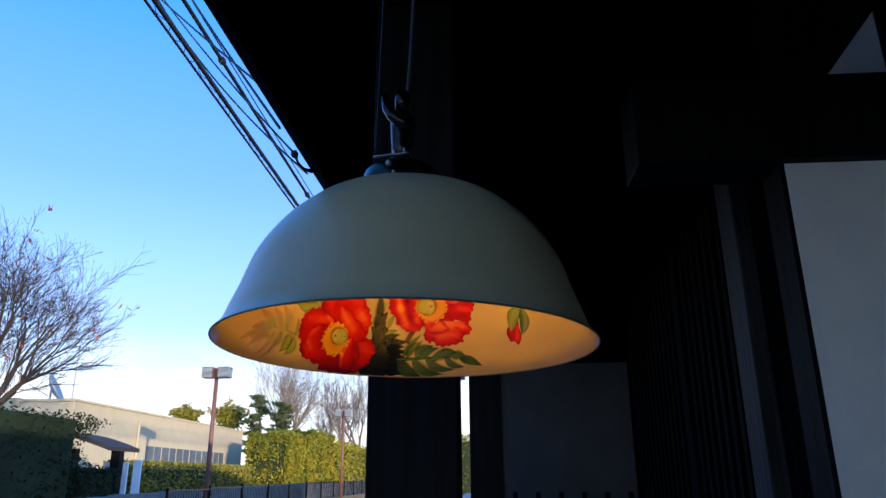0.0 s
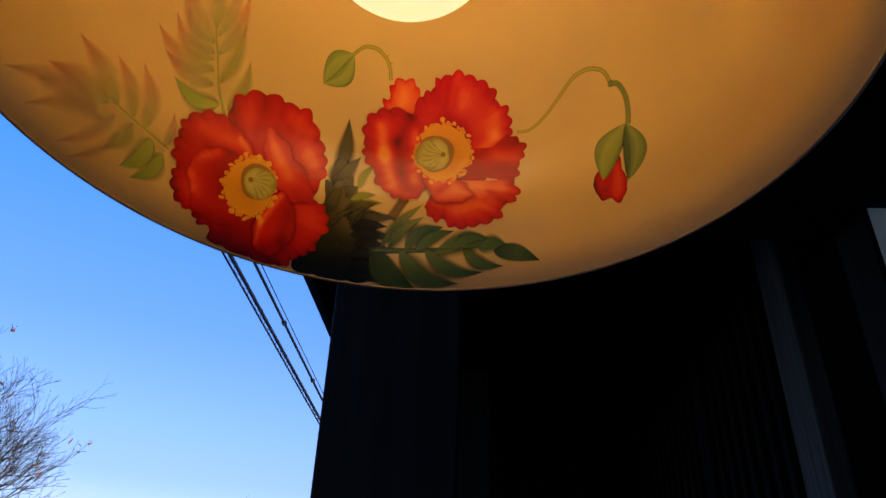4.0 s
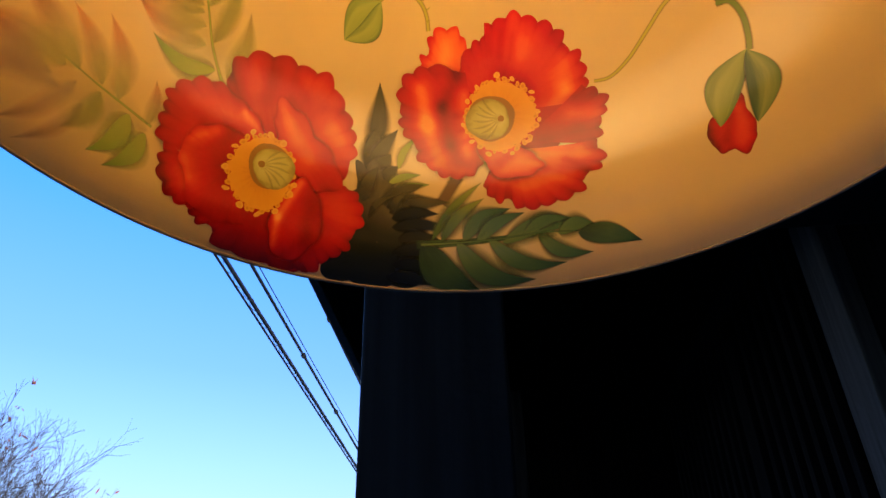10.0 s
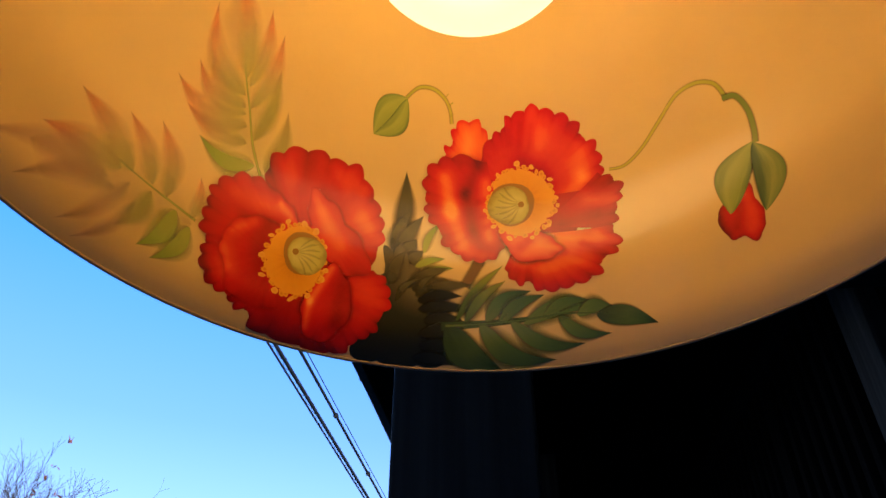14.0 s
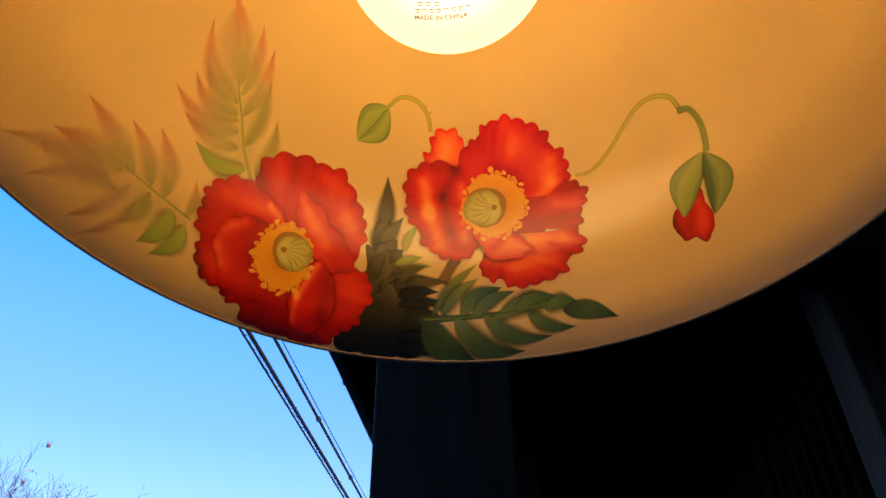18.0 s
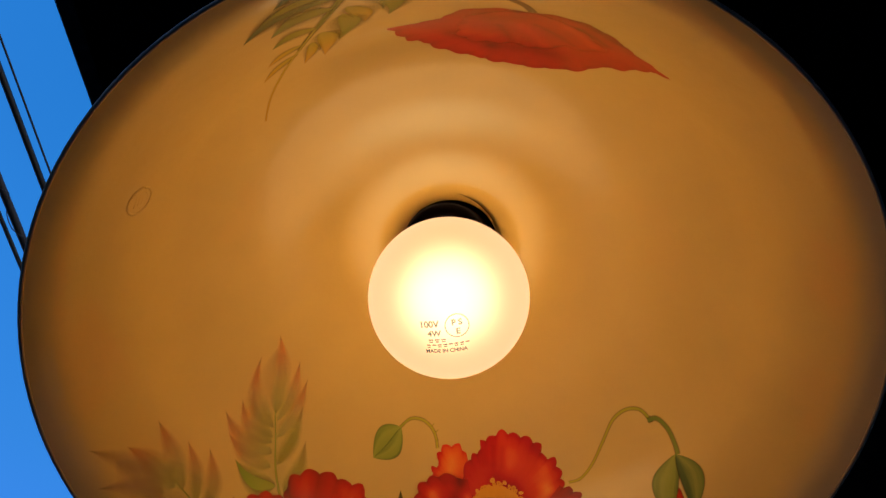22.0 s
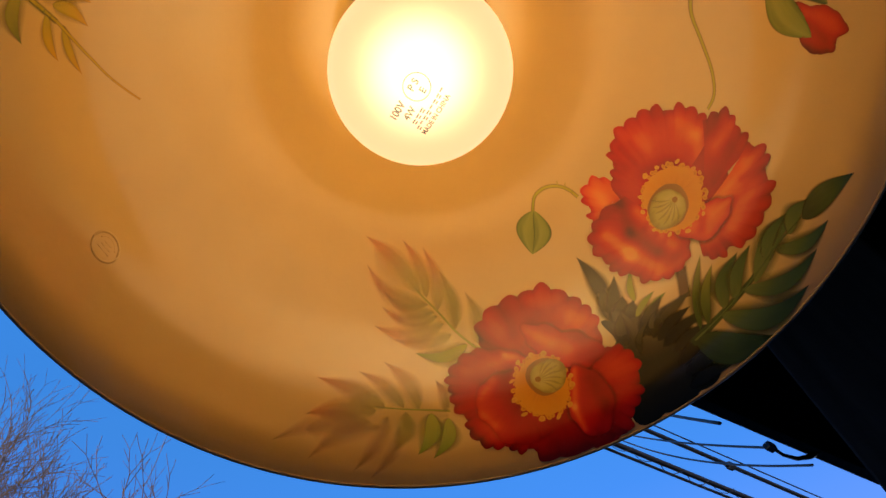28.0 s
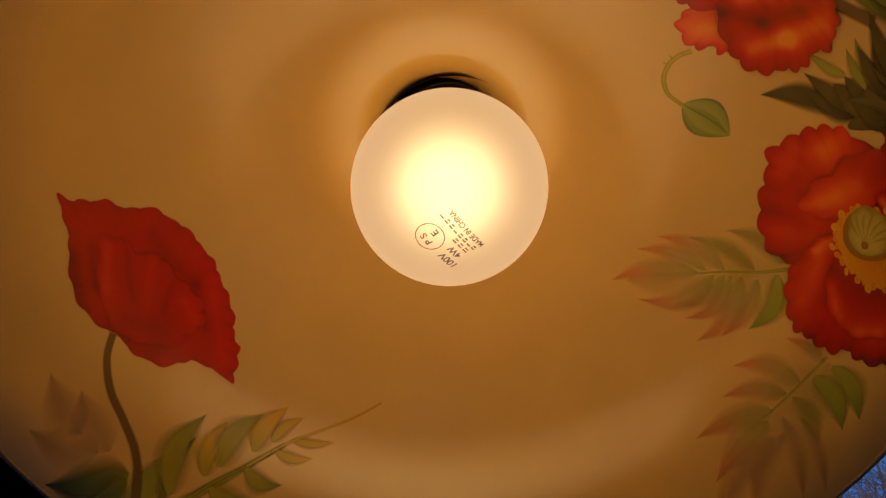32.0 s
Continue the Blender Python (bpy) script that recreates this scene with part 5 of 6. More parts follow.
# the third poppy, seen from the side, with its own leaves
LIFT[0] = 0.05
leaf("leaflet", C8, (-84.4, 28.6), (-74.9, 39.2), 22.1, M_FERN_ROSE, 0.15, 0.45)
leaf("leaflet", C8, (-79.5, 26), (-69.9, 33.6), 19.9, M_FERN_ROSE, 0.15, 0.45)
leaf("leaflet", C8, (-83.2, 25.4), (-73.6, 12.4), 17.5, M_FERN_ROSE, 0.15, 0.45)
leaf("leaflet", C8, (-88.7, 26.6), (-80.6, 2.2), 23.5, M_RF_DARK, 0.15, 0.45)
leaf("leaflet", C8, (-88.8, 23.9), (-86.1, 2.6), 15.9, M_RF_DARK, 0.15, 0.45)
leaf("leaflet", C7, (-94.2, 7.9), (-92, 43.6), 21.2, M_FERN_GREEN, 0.2, 0.45)
stroke("leaf_rib", C7, [(-93.5, 4), (-97.9, 28), (-105.1, 58.5), (-110.3, 78)], (9.0, 3.0), M_RF)
leaf("leaflet", C7, (-95.6, 20.3), (-94.8, 59.2), 9.5, M_RF_DARK, 0.2, 0.5)
leaf("leaflet", C7, (-95.6, 27.7), (-94.4, 71.7), 20.8, M_RF, 0.3, 0.5)
leaf("leaflet", C7, (-99.1, 43.5), (-98.4, 74.6), 15.8, M_FERN_GOLD, 0.2, 0.5)
leaf("leaflet", C7, (-100.3, 51.1), (-104.1, 88.4), 21.5, M_RF, 0.25, 0.5)
leaf("leaflet", C7, (-105, 66.7), (-108.1, 98.2), 17.2, M_FERN_GOLD, 0.2, 0.5)
leaf("leaflet", C7, (-107.6, 76.2), (-112, 96.1), 10.2, M_FERN_GOLD, 0.2, 0.5)
leaf("leaflet", C7, (-111, 81.7), (-119.5, 88.7), 7.1, M_FERN_GOLD, -0.1, 0.5)
leaf("leaflet", C7, (-108.7, 72.5), (-116.2, 76.2), 9.1, M_FERN_GOLD, -0.2, 0.5)
leaf("leaflet", C7, (-104.7, 57.2), (-112.2, 56.7), 14.4, M_RF, -0.35, 0.5)
leaf("leaflet", C7, (-100.7, 40.2), (-110.4, 43.8), 18.7, M_RF, -0.3, 0.5)
leaf("leaflet", C7, (-98.8, 29.1), (-113.4, 35), 20.0, M_RF_DARK, -0.25, 0.5)
leaf("leaflet", C7, (-98.6, 24.3), (-110.4, 28.4), 11.8, M_RF, -0.25, 0.5)
leaf("leaflet", C7, (-95.6, 11.8), (-106.5, 17.6), 16.2, M_RF_DARK, -0.25, 0.5)
stroke("leaf_rib", C7, [(-92.7, 0), (-94.9, 14.7), (-97.9, 28.1), (-101.1, 43.9), (-105.1, 58.5), (-110.3, 78.2)], (2.4, 2.6), M_RF)
stroke("leaf_rib", C7, [(-105.1, 58.5), (-110.3, 78.2), (-116.6, 93.8), (-121.6, 104), (-127.5, 117.2)], (2.9, 1.4), M_FERN_GOLD)
stroke("stem", C6, [(-72.1, 67.8), (-74.2, 57.9), (-78.3, 48.8), (-83, 43.2), (-87.4, 36.1), (-90.4, 25.8), (-93.4, 7.5)], (4.7, 5.2), M_STEM_BROWN)
petal(C6, (-5.4, 1.1), [(-158, 67.6), (-163, 58.3), (-177, 50.7), (-191, 42.2), (-211, 41.5), (-230, 37.7), (-250, 37.4), (-272, 37), (-289, 40.8), (-303, 42.7), (-319, 49.2), (-332, 55.6), (-341, 58.3), (-346, 64.4), (-354, 67.5), (-362, 70.3), (-363, 54.6), (-369, 44.4), (-387, 40.8), (-409, 34.1), (-434, 28.3), (-459, 33.7), (-477, 39.4), (-495, 44.2), (-509, 49.2), (-515, 59.2)], (0.32, 0.34, 0.42), [(-39.4, -25.6, -19.5, -32.6, 3.6, -0.2), (-37.3, -15, -22, -22.2, 2.1, -0.2), (-28.6, 16.8, 10.6, 23.7, 3.3, -0.12), (10.6, 23.7, 33.6, 13.2, 3.3, -0.15), (-7.6, -31.1, 23, -15.4, 4.3, -0.1), (16.7, 31.3, 52.8, 6.3, 4, 0.06)], True, notch=0.03, label="red poppy seen from the side")
petal(C6, (-4.8, -3), [(-171, 36.1), (-186, 29.9), (-195, 27.1), (-203, 19.6), (-232, 20.8), (-265, 20.9), (-283, 20.2), (-302, 27), (-320, 36.4), (-334, 39.7), (-346, 36.2), (-360, 33), (-400, 24), (-440, 22.6), (-475, 22), (-514, 27.4)], (0.3, 0.34, 0.44), [(-33.7, -6.9, -17, -18.2, 2.8, 0.1), (-27, 1.3, -5.1, -8.4, 1.5, -0.12), (-13.3, 9.4, 1.2, -3.7, 3, 0.08), (1.9, 14.5, 10.9, 0.4, 1.8, -0.14), (14, 13.5, 27.1, 10.7, 3.8, 0.08), (0.6, -18.6, 17.2, -5.3, 4.3, -0.1)], True, glaze=True)

# ---- across the road and along the street ----


def polar(az, d, z=0.0):
    """A place by its heading to the left of the street's line and its distance from the lamp."""
    a = radians(az)
    return Vector((-math.sin(a) * d, math.cos(a) * d, z))


def raw_mesh(name, verts, faces, material, parent=None, label="", smooth=False):
    me = bpy.data.meshes.new(name)
    me.from_pydata(verts, [], faces)
    me.update()
    return link_mesh(name, me, material, parent, label, smooth)


def foliage(name, centre_size, count, leaf_size, material, parent, seed, shape="box", kind="stuff"):
    """Many small leaves, thickest near the outside of a box or an ellipsoid."""
    rnd = np.random.RandomState(seed)
    (cx, cy, cz), (sx, sy, sz) = centre_size
    p = rnd.uniform(-1, 1, (count * 2, 3))
    if shape == "box":
        k = rnd.randint(0, 3, len(p))
        p[np.arange(len(p)), k] = np.sign(p[np.arange(len(p)), k]) * rnd.uniform(0.82, 1.05, len(p))
        p += 0.05 * np.sin(p[:, [1, 2, 0]] * 7 + 1.3)
    else:
        r = np.linalg.norm(p, axis=1)
        p = p[(r < 1) & (r > 0.15)]
        lump = 0.75 + 0.25 * np.sin(p[:, 0] * 5 + seed) * np.sin(p[:, 1] * 6 + 2) + 0.2 * np.sin(p[:, 2] * 7)
        p = p * lump[:, None]
    p = p[:count] * (sx, sy, sz) + (cx, cy, cz)
    a = rnd.normal(size=p.shape)
    a /= np.linalg.norm(a, axis=1, keepdims=True)
    b = np.cross(a, rnd.normal(size=p.shape))
    b /= np.linalg.norm(b, axis=1, keepdims=True)
    s = leaf_size * rnd.uniform(0.6, 1.4, (len(p), 1))
    v = np.stack([p - a * s, p + b * s * 0.5, p + a * s, p - b * s * 0.5], 1).reshape(-1, 3)
    f = np.arange(len(v)).reshape(-1, 4)
    ob = raw_mesh(name, v.tolist(), f.tolist(), material, parent)
    return tagged(ob, kind=kind)


def grow(base, height, seed, levels=5, spread=0.6, lean_to=(0, 0), trunk=0.16, forks=3, first=0.3, wander=0.12, upward=0.25, shrink=0.72):
    """Branches of a bare tree as (start, end, radius, radius) pieces."""
    rnd = random.Random(seed)
    out, tips = [], []

    def branch(p, d, length, r, level):
        n = 3 if level < levels - 1 else 2
        for i in range(n):
            d = (d + Vector((rnd.gauss(0, wander), rnd.gauss(0, wander), rnd.gauss(0, wander) + upward * 0.12))).normalized()
            q = p + d * length / n
            r2 = r * (0.86 if level else 0.92)
            out.append((p.copy(), q.copy(), r, r2, level))
            p, r = q, r2
            if level < levels and level > 0 and i < n - 1 and rnd.random() < 0.75:
                fork(p, d, length * 0.75, r * 0.6, level + 1, 1)
        if level < levels:
            fork(p, d, length, r, level + 1, forks if level < 2 else 2)
        else:
            tips.append(p.copy())

    def fork(p, d, length, r, level, count):
        turn = rnd.uniform(0, 6.3)
        for k in range(count):
            a = turn + 2 * math.pi * k / max(count, 2) + rnd.uniform(-0.4, 0.4)
            side = Vector((math.cos(a), math.sin(a), 0))
            side = (side - d * side.dot(d)).normalized()
            dd = (d + side * spread * rnd.uniform(0.6, 1.2) + Vector((0, 0, upward * 0.5))).normalized()
            branch(p, dd, length * shrink * rnd.uniform(0.8, 1.15), r * 0.68, level)

    branch(Vector(base), Vector((lean_to[0], lean_to[1], 1)).normalized(), height * first, trunk, 0)
    return out, tips


def sticks(pieces, sides):
    """Tapered bars for all pieces, as vertex and face lists."""
    v, f = [], []
    for p, q, r1, r2, _ in pieces:
        d = (q - p).normalized()
        a = d.cross(Vector((0.3, 0.9, 0.2))).normalized()
        b = d.cross(a)
        k0 = len(v)
        for c, r in ((p, r1), (q, r2)):
            for j in range(sides):
                t = 2 * math.pi * j / sides
                v.append(c + (a * math.cos(t) + b * math.sin(t)) * r)
        for j in range(sides):
            f.append((k0 + j, k0 + (j + 1) % sides, k0 + sides + (j + 1) % sides, k0 + sides + j))
    return v, f


def bare_tree(name, base, height, label, seed, bark, twig, dry=0, thin=0.006, **kw):
    t = thing(name, label, "tree", base)
    pieces, tips = grow((0, 0, 0), height, seed, **kw)
    top = max(p[1].z for p in pieces)
    k = height / top
    deep = max(p[4] for p in pieces)
    pieces = [(p * k, q * k, max(r1, thin * (1 + 0.35 * (deep - lv))), max(r2, thin * (0.8 + 0.35 * (deep - lv))), lv) for p, q, r1, r2, lv in pieces]
    big = [p for p in pieces if p[4] < 4]
    small = [p for p in pieces if p[4] >= 4]
    raw_mesh("trunk", *sticks(big, 9), bark, t, "", True)
    tagged(raw_mesh("twig_crown", *sticks(small, 4), twig, t), kind="stuff")
    if dry:
        rnd = np.random.RandomState(seed)
        pts = np.array([tuple(p * k) for p in tips])
        pts = pts[rnd.permutation(len(pts))[:dry]]
        v, f = [], []
        for p in pts:
            for _ in range(5):
                c = p + rnd.normal(size=3) * 0.10
                a, b = rnd.normal(size=3) * 0.035, rnd.normal(size=3) * 0.025
                f.append(tuple(range(len(v), len(v) + 4)))
                v += [tuple(c - a), tuple(c + b), tuple(c + a), tuple(c - b)]
        tagged(raw_mesh("dry_leaves", v, f, M_LEAF_RED, t, "few withered reddish leaves"), kind="stuff")
    return t


def hedge(name, x0, x1, y0, y1, z0, z1, label, material, count, size, seed, core=0.75):
    t = thing(name, label, "hedge", ((x0 + x1) / 2, (y0 + y1) / 2, z0))
    sx, sy, sz = (x1 - x0) / 2, (y1 - y0) / 2, (z1 - z0) / 2
    # the core box keeps the dark shade tone in every hedge
    part("twig_core", box(-sx * core, sx * core, -sy * 0.97, sy * 0.97, 0, sz + sz * core, 0.08), M_LEAF_SHADE, t)
    foliage("leaves", ((0, 0, sz), (sx, sy, sz)), count, size, material, t, seed)
    return t


# terrace wall, railing and hedges
wall = thing("terrace_wall", "weathered concrete retaining wall across the road", "wall", (-7.6, 0, 0), kind="structure")
for i in range(34):
    y = -14 + i * 2.4
    part("wall_panel", box(-0.2, 0.0, y, y + 2.385, rise(y) - 0.1, 1.05 + rise(y) * 0.85, 0.012), M_CONCRETE, wall)
rail = thing("street_railing", "low black metal railing with upright bars along the road", "railing", (-7.15, 0, 0))
for i in range(15):
    y0 = 16.2 + i * 2.5
    zb = rise(y0)
    part("post", box(-0.03, 0.03, y0 - 0.03, y0 + 0.03, zb - 0.05, zb + 1.08, 0.004), M_BLACKMETAL, rail)
    for z in (0.14, 1.0):
        part("rail", box(-0.015, 0.015, y0 + 0.03, y0 + 2.47, zb + z, zb + z + 0.04), M_BLACKMETAL, rail)
    if i < 6:
        for k in range(16):
            y = y0 + 0.15 + k * 0.147
            part("bar", box(-0.007, 0.007, y - 0.007, y + 0.007, zb + 0.18, zb + 1.0), M_BLACKMETAL, rail)
    else:
        bm = bmesh.new()
        for k in range(16):
            y = y0 + 0.15 + k * 0.147
            box(-0.007, 0.007, y - 0.007, y + 0.007, zb + 0.18, zb + 1.0, bm=bm)
        tagged(part("bars", bm, M_BLACKMETAL, rail), kind="stuff")

hedge("hedge", -10.2, -8.3, -6.0, 14.55, 0.6, 2.92, "tall clipped dark green hedge in the shade", M_LEAF_SHADE, 70000, 0.036, 5, 0.97)
hedge("hedge", -9.3, -8.2, 14.62, 15.9, 0.6, 1.9, "lower shaded green hedge beside the gate", M_LEAF_SHADE, 9000, 0.035, 6, 0.9)
hedge("hedge", -11.2, -10.2, 20.5, 31.0, 0.75, 2.22, "low clipped olive-green hedge beside the building", M_LEAF_OLIVE, 18000, 0.05, 7)
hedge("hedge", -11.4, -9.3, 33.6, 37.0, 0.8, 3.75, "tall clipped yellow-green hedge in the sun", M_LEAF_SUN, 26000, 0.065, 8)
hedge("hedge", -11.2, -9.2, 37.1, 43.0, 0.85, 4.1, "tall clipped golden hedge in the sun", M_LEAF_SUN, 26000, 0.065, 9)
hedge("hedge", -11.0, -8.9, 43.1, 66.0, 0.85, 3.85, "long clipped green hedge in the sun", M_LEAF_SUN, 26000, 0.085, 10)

hedge("hedge", -3.6, 2.0, 60.0, 62.5, 0.5, 5.2, "olive-green shrubs closing the end of the street", M_LEAF_OLIVE, 9000, 0.09, 11)

# beige building behind the hedges
bld = thing("beige_building", "long low beige rendered building with a flat roof", "building", (-13.3, 22.3, 0.3))
part("wall", box(-14, 0, 0, 16.3, 0, 3.86, 0.02), M_BEIGE, bld)
part("parapet", box(-14.03, 0.04, -0.04, 16.34, 3.86, 3.94, 0.01), M_BEIGE, bld, "thin parapet coping")
for i in range(6):
    y = 5.3 + i * 1.4
    w = part("window", box(-0.02, 0.02, y, y + 1.28, 1.78, 2.68), M_GLASSY, bld, "grey barred window")
    part("frame", box(0.021, 0.04, y - 0.05, y + 1.33, 1.70, 1.775), M_WHITE, w)
    part("mullion", box(0.021, 0.035, y + 0.62, y + 0.66, 1.78, 2.68), M_STEEL, w)
part("downpipe", tube([(0.06, 4.4, 0.2), (0.06, 4.4, 3.6)], 0.04, 8), M_BEIGE, bld, "beige downpipe", True)
bm = lathe([(0.0, 0.0), (0.25, 0.03), (0.45, 0.10), (0.6, 0.2), (0.58, 0.21), (0.43, 0.12), (0.0, 0.02)], 28)
dish = thing("satellite_dish", "pale satellite dish tilted up on the flat roof", "antenna", (-15.5, 24.4, 4.24))
d = part("reflector", bm, M_STEEL, dish, "", True)
d.matrix_local = pose(0, 0, 0.55, 0, 62, 20)
part("mount", tube([(0, 0, 0.0), (0, 0, 0.62)], 0.04, 8), M_STEEL, dish)
part("feed_arm", tube([(-0.1, 0, 0.35), (-0.75, -0.2, 0.75)], 0.02, 6), M_STEEL, dish)
ant = thing("aerial_mast", "thin television aerial mast with crossbars on the roof", "antenna", (-14.5, 24.1, 4.24))
part("mast", tube([(0, 0, 0), (0.0, 0, 2.1)], 0.022, 6), M_STEEL, ant)
for z, w in ((2.0, 0.4), (1.85, 0.35), (1.7, 0.4), (1.55, 0.3)):
    part("crossbar", tube([(-w, 0.1, z), (w, -0.1, z)], 0.01, 5), M_STEEL, ant)
unit = thing("roof_unit", "reddish roof unit on the flat roof", "roof unit", (-17.0, 25.1, 4.24))
part("casing", box(-0.4, 0.4, -0.8, 0.8, 0, 0.28, 0.02), M_RUST, unit)
# gate with a small dark roof
gate = thing("gate_house", "small entrance gate with dark curved roof and white doors", "gate", (-10.25, 18.5, 0.75))
for x in (-0.6, 0.62):
    part("pillar", box(x - 0.12, x + 0.12, -0.12, 0.12, 0, 1.75, 0.01), M_TIMBER, gate)
part("side_wall", box(-1.4, -0.73, -0.1, 0.1, 0, 1.5, 0.01), M_BEIGE, gate)
part("door_leaf", box(0.2, 0.86, 0.15, 0.2, 0.0, 1.4, 0.01), M_WHITE, gate, "white gate door")
part("door_leaf", box(0.90, 1.12, 0.35, 0.4, 0.0, 1.45, 0.01), M_WHITE, gate, "white gate door standing open")
part("notice", box(0.36, 0.56, 0.13, 0.149, 0.75, 1.2), M_GLASSY, gate)
bm = bmesh.new()
prev = None
for i in range(11):
    f = i / 10
    x, z = -1.7 + 2.5 * f, 1.78 + 0.34 * math.sin(math.pi * min(1, 0.25 + f * 0.75)) - 0.12 * f
    row = [bm.verts.new((x, y, z + dz)) for y, dz in ((-0.8, 0), (0.8, 0), (0.8, 0.1), (-0.8, 0.1))]
    if prev:
        for j in range(4):
            bm.faces.new((prev[j], prev[(j + 1) % 4], row[(j + 1) % 4], row[j]))
    else:
        bm.faces.new(row[::-1])
    prev = row
bm.faces.new(prev)
part("roof", bm, M_ROOFDARK, gate, "dark curved roof")

# street lamps with two square heads


def street_lamp(at, high):
    t = thing("street_lamp", "rust-red street lamp with two square glass heads", "street lamp", at, "street lamps")
    part("pole", tube([(0, 0, 0), (0, 0, high)], [0.066, 0.052], 14), M_RUST, t, "", True)
    part("base_plate", box(-0.14, 0.14, -0.14, 0.14, 0, 0.03, 0.005), M_RUST, t)
    part("cross_arm", box(-0.12, 0.12, -0.035, 0.035, high - 0.2, high - 0.16, 0.006), M_RUST, t)
    for s in (-1, 1):
        h = part("lamp_head", box(s * 0.225 - 0.155, s * 0.225 + 0.155, -0.155, 0.155, high - 0.26, high, 0.02), M_LENS, t, "square frosted glass lamp head")
        part("head_frame", box(s * 0.225 - 0.163, s * 0.225 + 0.163, -0.163, 0.163, high + 0.001, high + 0.03, 0.004), M_STEEL, h)
        part("head_side", box(s * 0.07 - 0.012 * s, s * 0.07 + 0.012 * s, -0.155, 0.155, high - 0.27, high + 0.0), M_RUST, h)
    return t


p1 = polar(21.2, 20.4)
p2 = polar(11.4, 33.6)
street_lamp((p1.x, p1.y, rise(p1.y)), 4.62 - rise(p1.y))
street_lamp((p2.x, p2.y, rise(p2.y)), 4.72 - rise(p2.y))

# trees
T1 = polar(36.8, 18.0)
bare_tree("zelkova_tree", (T1.x, T1.y, 0.8), 6.5, "bare spreading zelkova with a few red leaves", 4, M_BARK_DARK, M_BARK_DARK, 22, 0.0032, levels=7, spread=0.50, trunk=0.16, forks=4, first=0.30, upward=0.10, shrink=0.72, wander=0.06)
for az, d, h, seed, kind in ((91.0, 10.0, 11.1, 8, "tall"), (86.5, 9.6, 8.6, 12, "slender"), (79.0, 10.2, 8.0, 15, "slender")):
    T2 = polar(az, d)
    bare_tree("bare_tree", (T2.x, T2.y, 0.5), h, kind + " upright bare tree with fine reddish twigs", seed, M_BARK_DARK, M_TWIG, 5, 0.0030, levels=8, spread=0.5, trunk=0.15, forks=3, first=0.32, upward=0.16, shrink=0.73, wander=0.06)
T4 = polar(16.3, 58.0)
bare_tree("bare_tree", (T4.x, T4.y, 0.9), 11.6, "pale bare tree with a broad fan of branches", 23, M_BARK_PALE, M_BARK_PALE, 0, 0.0055, levels=6, spread=0.6, trunk=0.3, forks=5, first=0.2, upward=0.5, shrink=0.8)
for k, (az, d, h, s, bark) in enumerate(((12.6, 62, 9.2, 31, M_TWIG), (11.0, 66, 8.6, 33, M_BARK_PALE), (9.2, 55, 9.6, 35, M_BARK), (7.6, 60, 9.0, 37, M_BARK_PALE), (13.6, 70, 8.0, 39, M_TWIG))):
    T = polar(az, d)
    bare_tree("bare_tree", (T.x, T.y, 0.9), h, "distant bare winter tree behind the hedge", s, bark, bark, 0, 0.0065, levels=6, spread=0.38 if k == 0 else 0.55, trunk=0.2, forks=3, first=0.25, upward=0.6, shrink=0.76)
for az, d, z, r, seed, m, lab in ((23.3, 52, 5.0, 1.1, 51, M_LEAF_OLIVE, "round olive-green evergreen tree behind the building"), (20.2, 55, 5.3, 1.5, 52, M_LEAF_OLIVE, "round green tree behind the building")):
    T = polar(az, d)
    t = thing("evergreen_tree", lab, "tree", (T.x, T.y, 0.9))
    part("trunk", tube([(0, 0, 0), (0.05, 0, z)], [0.14, 0.06], 8), M_BARK, t, "", True)
    foliage("crown", ((0, 0, z), (r, r, r * 0.85)), 3200, 0.11, m, t, seed, "ball")
for az, d, h, seed in ((18.0, 50, 6.6, 61), (16.3, 48, 5.9, 62)):
    T = polar(az, d)
    t = thing("pine_tree", "dark green pine with layered pads of needles", "tree", (T.x, T.y, 0.9))
    part("trunk", tube([(0, 0, 0), (0.25, 0.1, h * 0.5), (-0.1, 0, h * 0.95)], [0.16, 0.12, 0.04], 8), M_BARK, t, "", True)
    rnd = random.Random(seed)
    for k in range(24):
        z = h * (0.40 + 0.0235 * k)
        a = rnd.uniform(0, 6.3)
        r = (1.2 - 0.04 * k) * rnd.uniform(0.4, 1.0)
        c = (r * math.cos(a), r * math.sin(a), z)
        part("limb", tube([(0, 0, z - 0.25), c], [0.05, 0.02], 5), M_BARK, t)
        foliage("needle_pad", (c, (0.62, 0.62, 0.15)), 190, 0.085, M_PINE, t, seed * 10 + k, "ball")

# utility pole and overhead cables
pole = thing("utility_pole", "round brown concrete utility pole with step bolts and cable bracket", "utility pole", (-2.55, -1.72, -0.03))
part("shaft", tube([(0, 0, 0), (0, 0, 9.0)], [0.165, 0.135], 32), M_POLE, pole, "", True)
part("conduit", tube([(-0.165, -0.03, 0.2), (-0.155, -0.03, 8.0)], 0.022, 10), M_WHITE, pole, "white cable conduit", True)
for i in range(14):
    z, s = 1.8 + i * 0.45, 1 if i % 2 else -1
    b = tube([(0.10, s * 0.05 + 0.08, z), (0.24, s * 0.05 + 0.12, z + 0.01), (0.255, s * 0.05 + 0.125, z + 0.03)], 0.009, 6)
    part("step_bolt", b, M_STEEL, pole, "steel step bolt")
for z in (3.1, 4.4, 5.6):
    bm = lathe([(0.163, z - 0.015), (0.165, z), (0.163, z + 0.015)], 32)
    part("band", bm, M_STEEL, pole, "steel band", True)
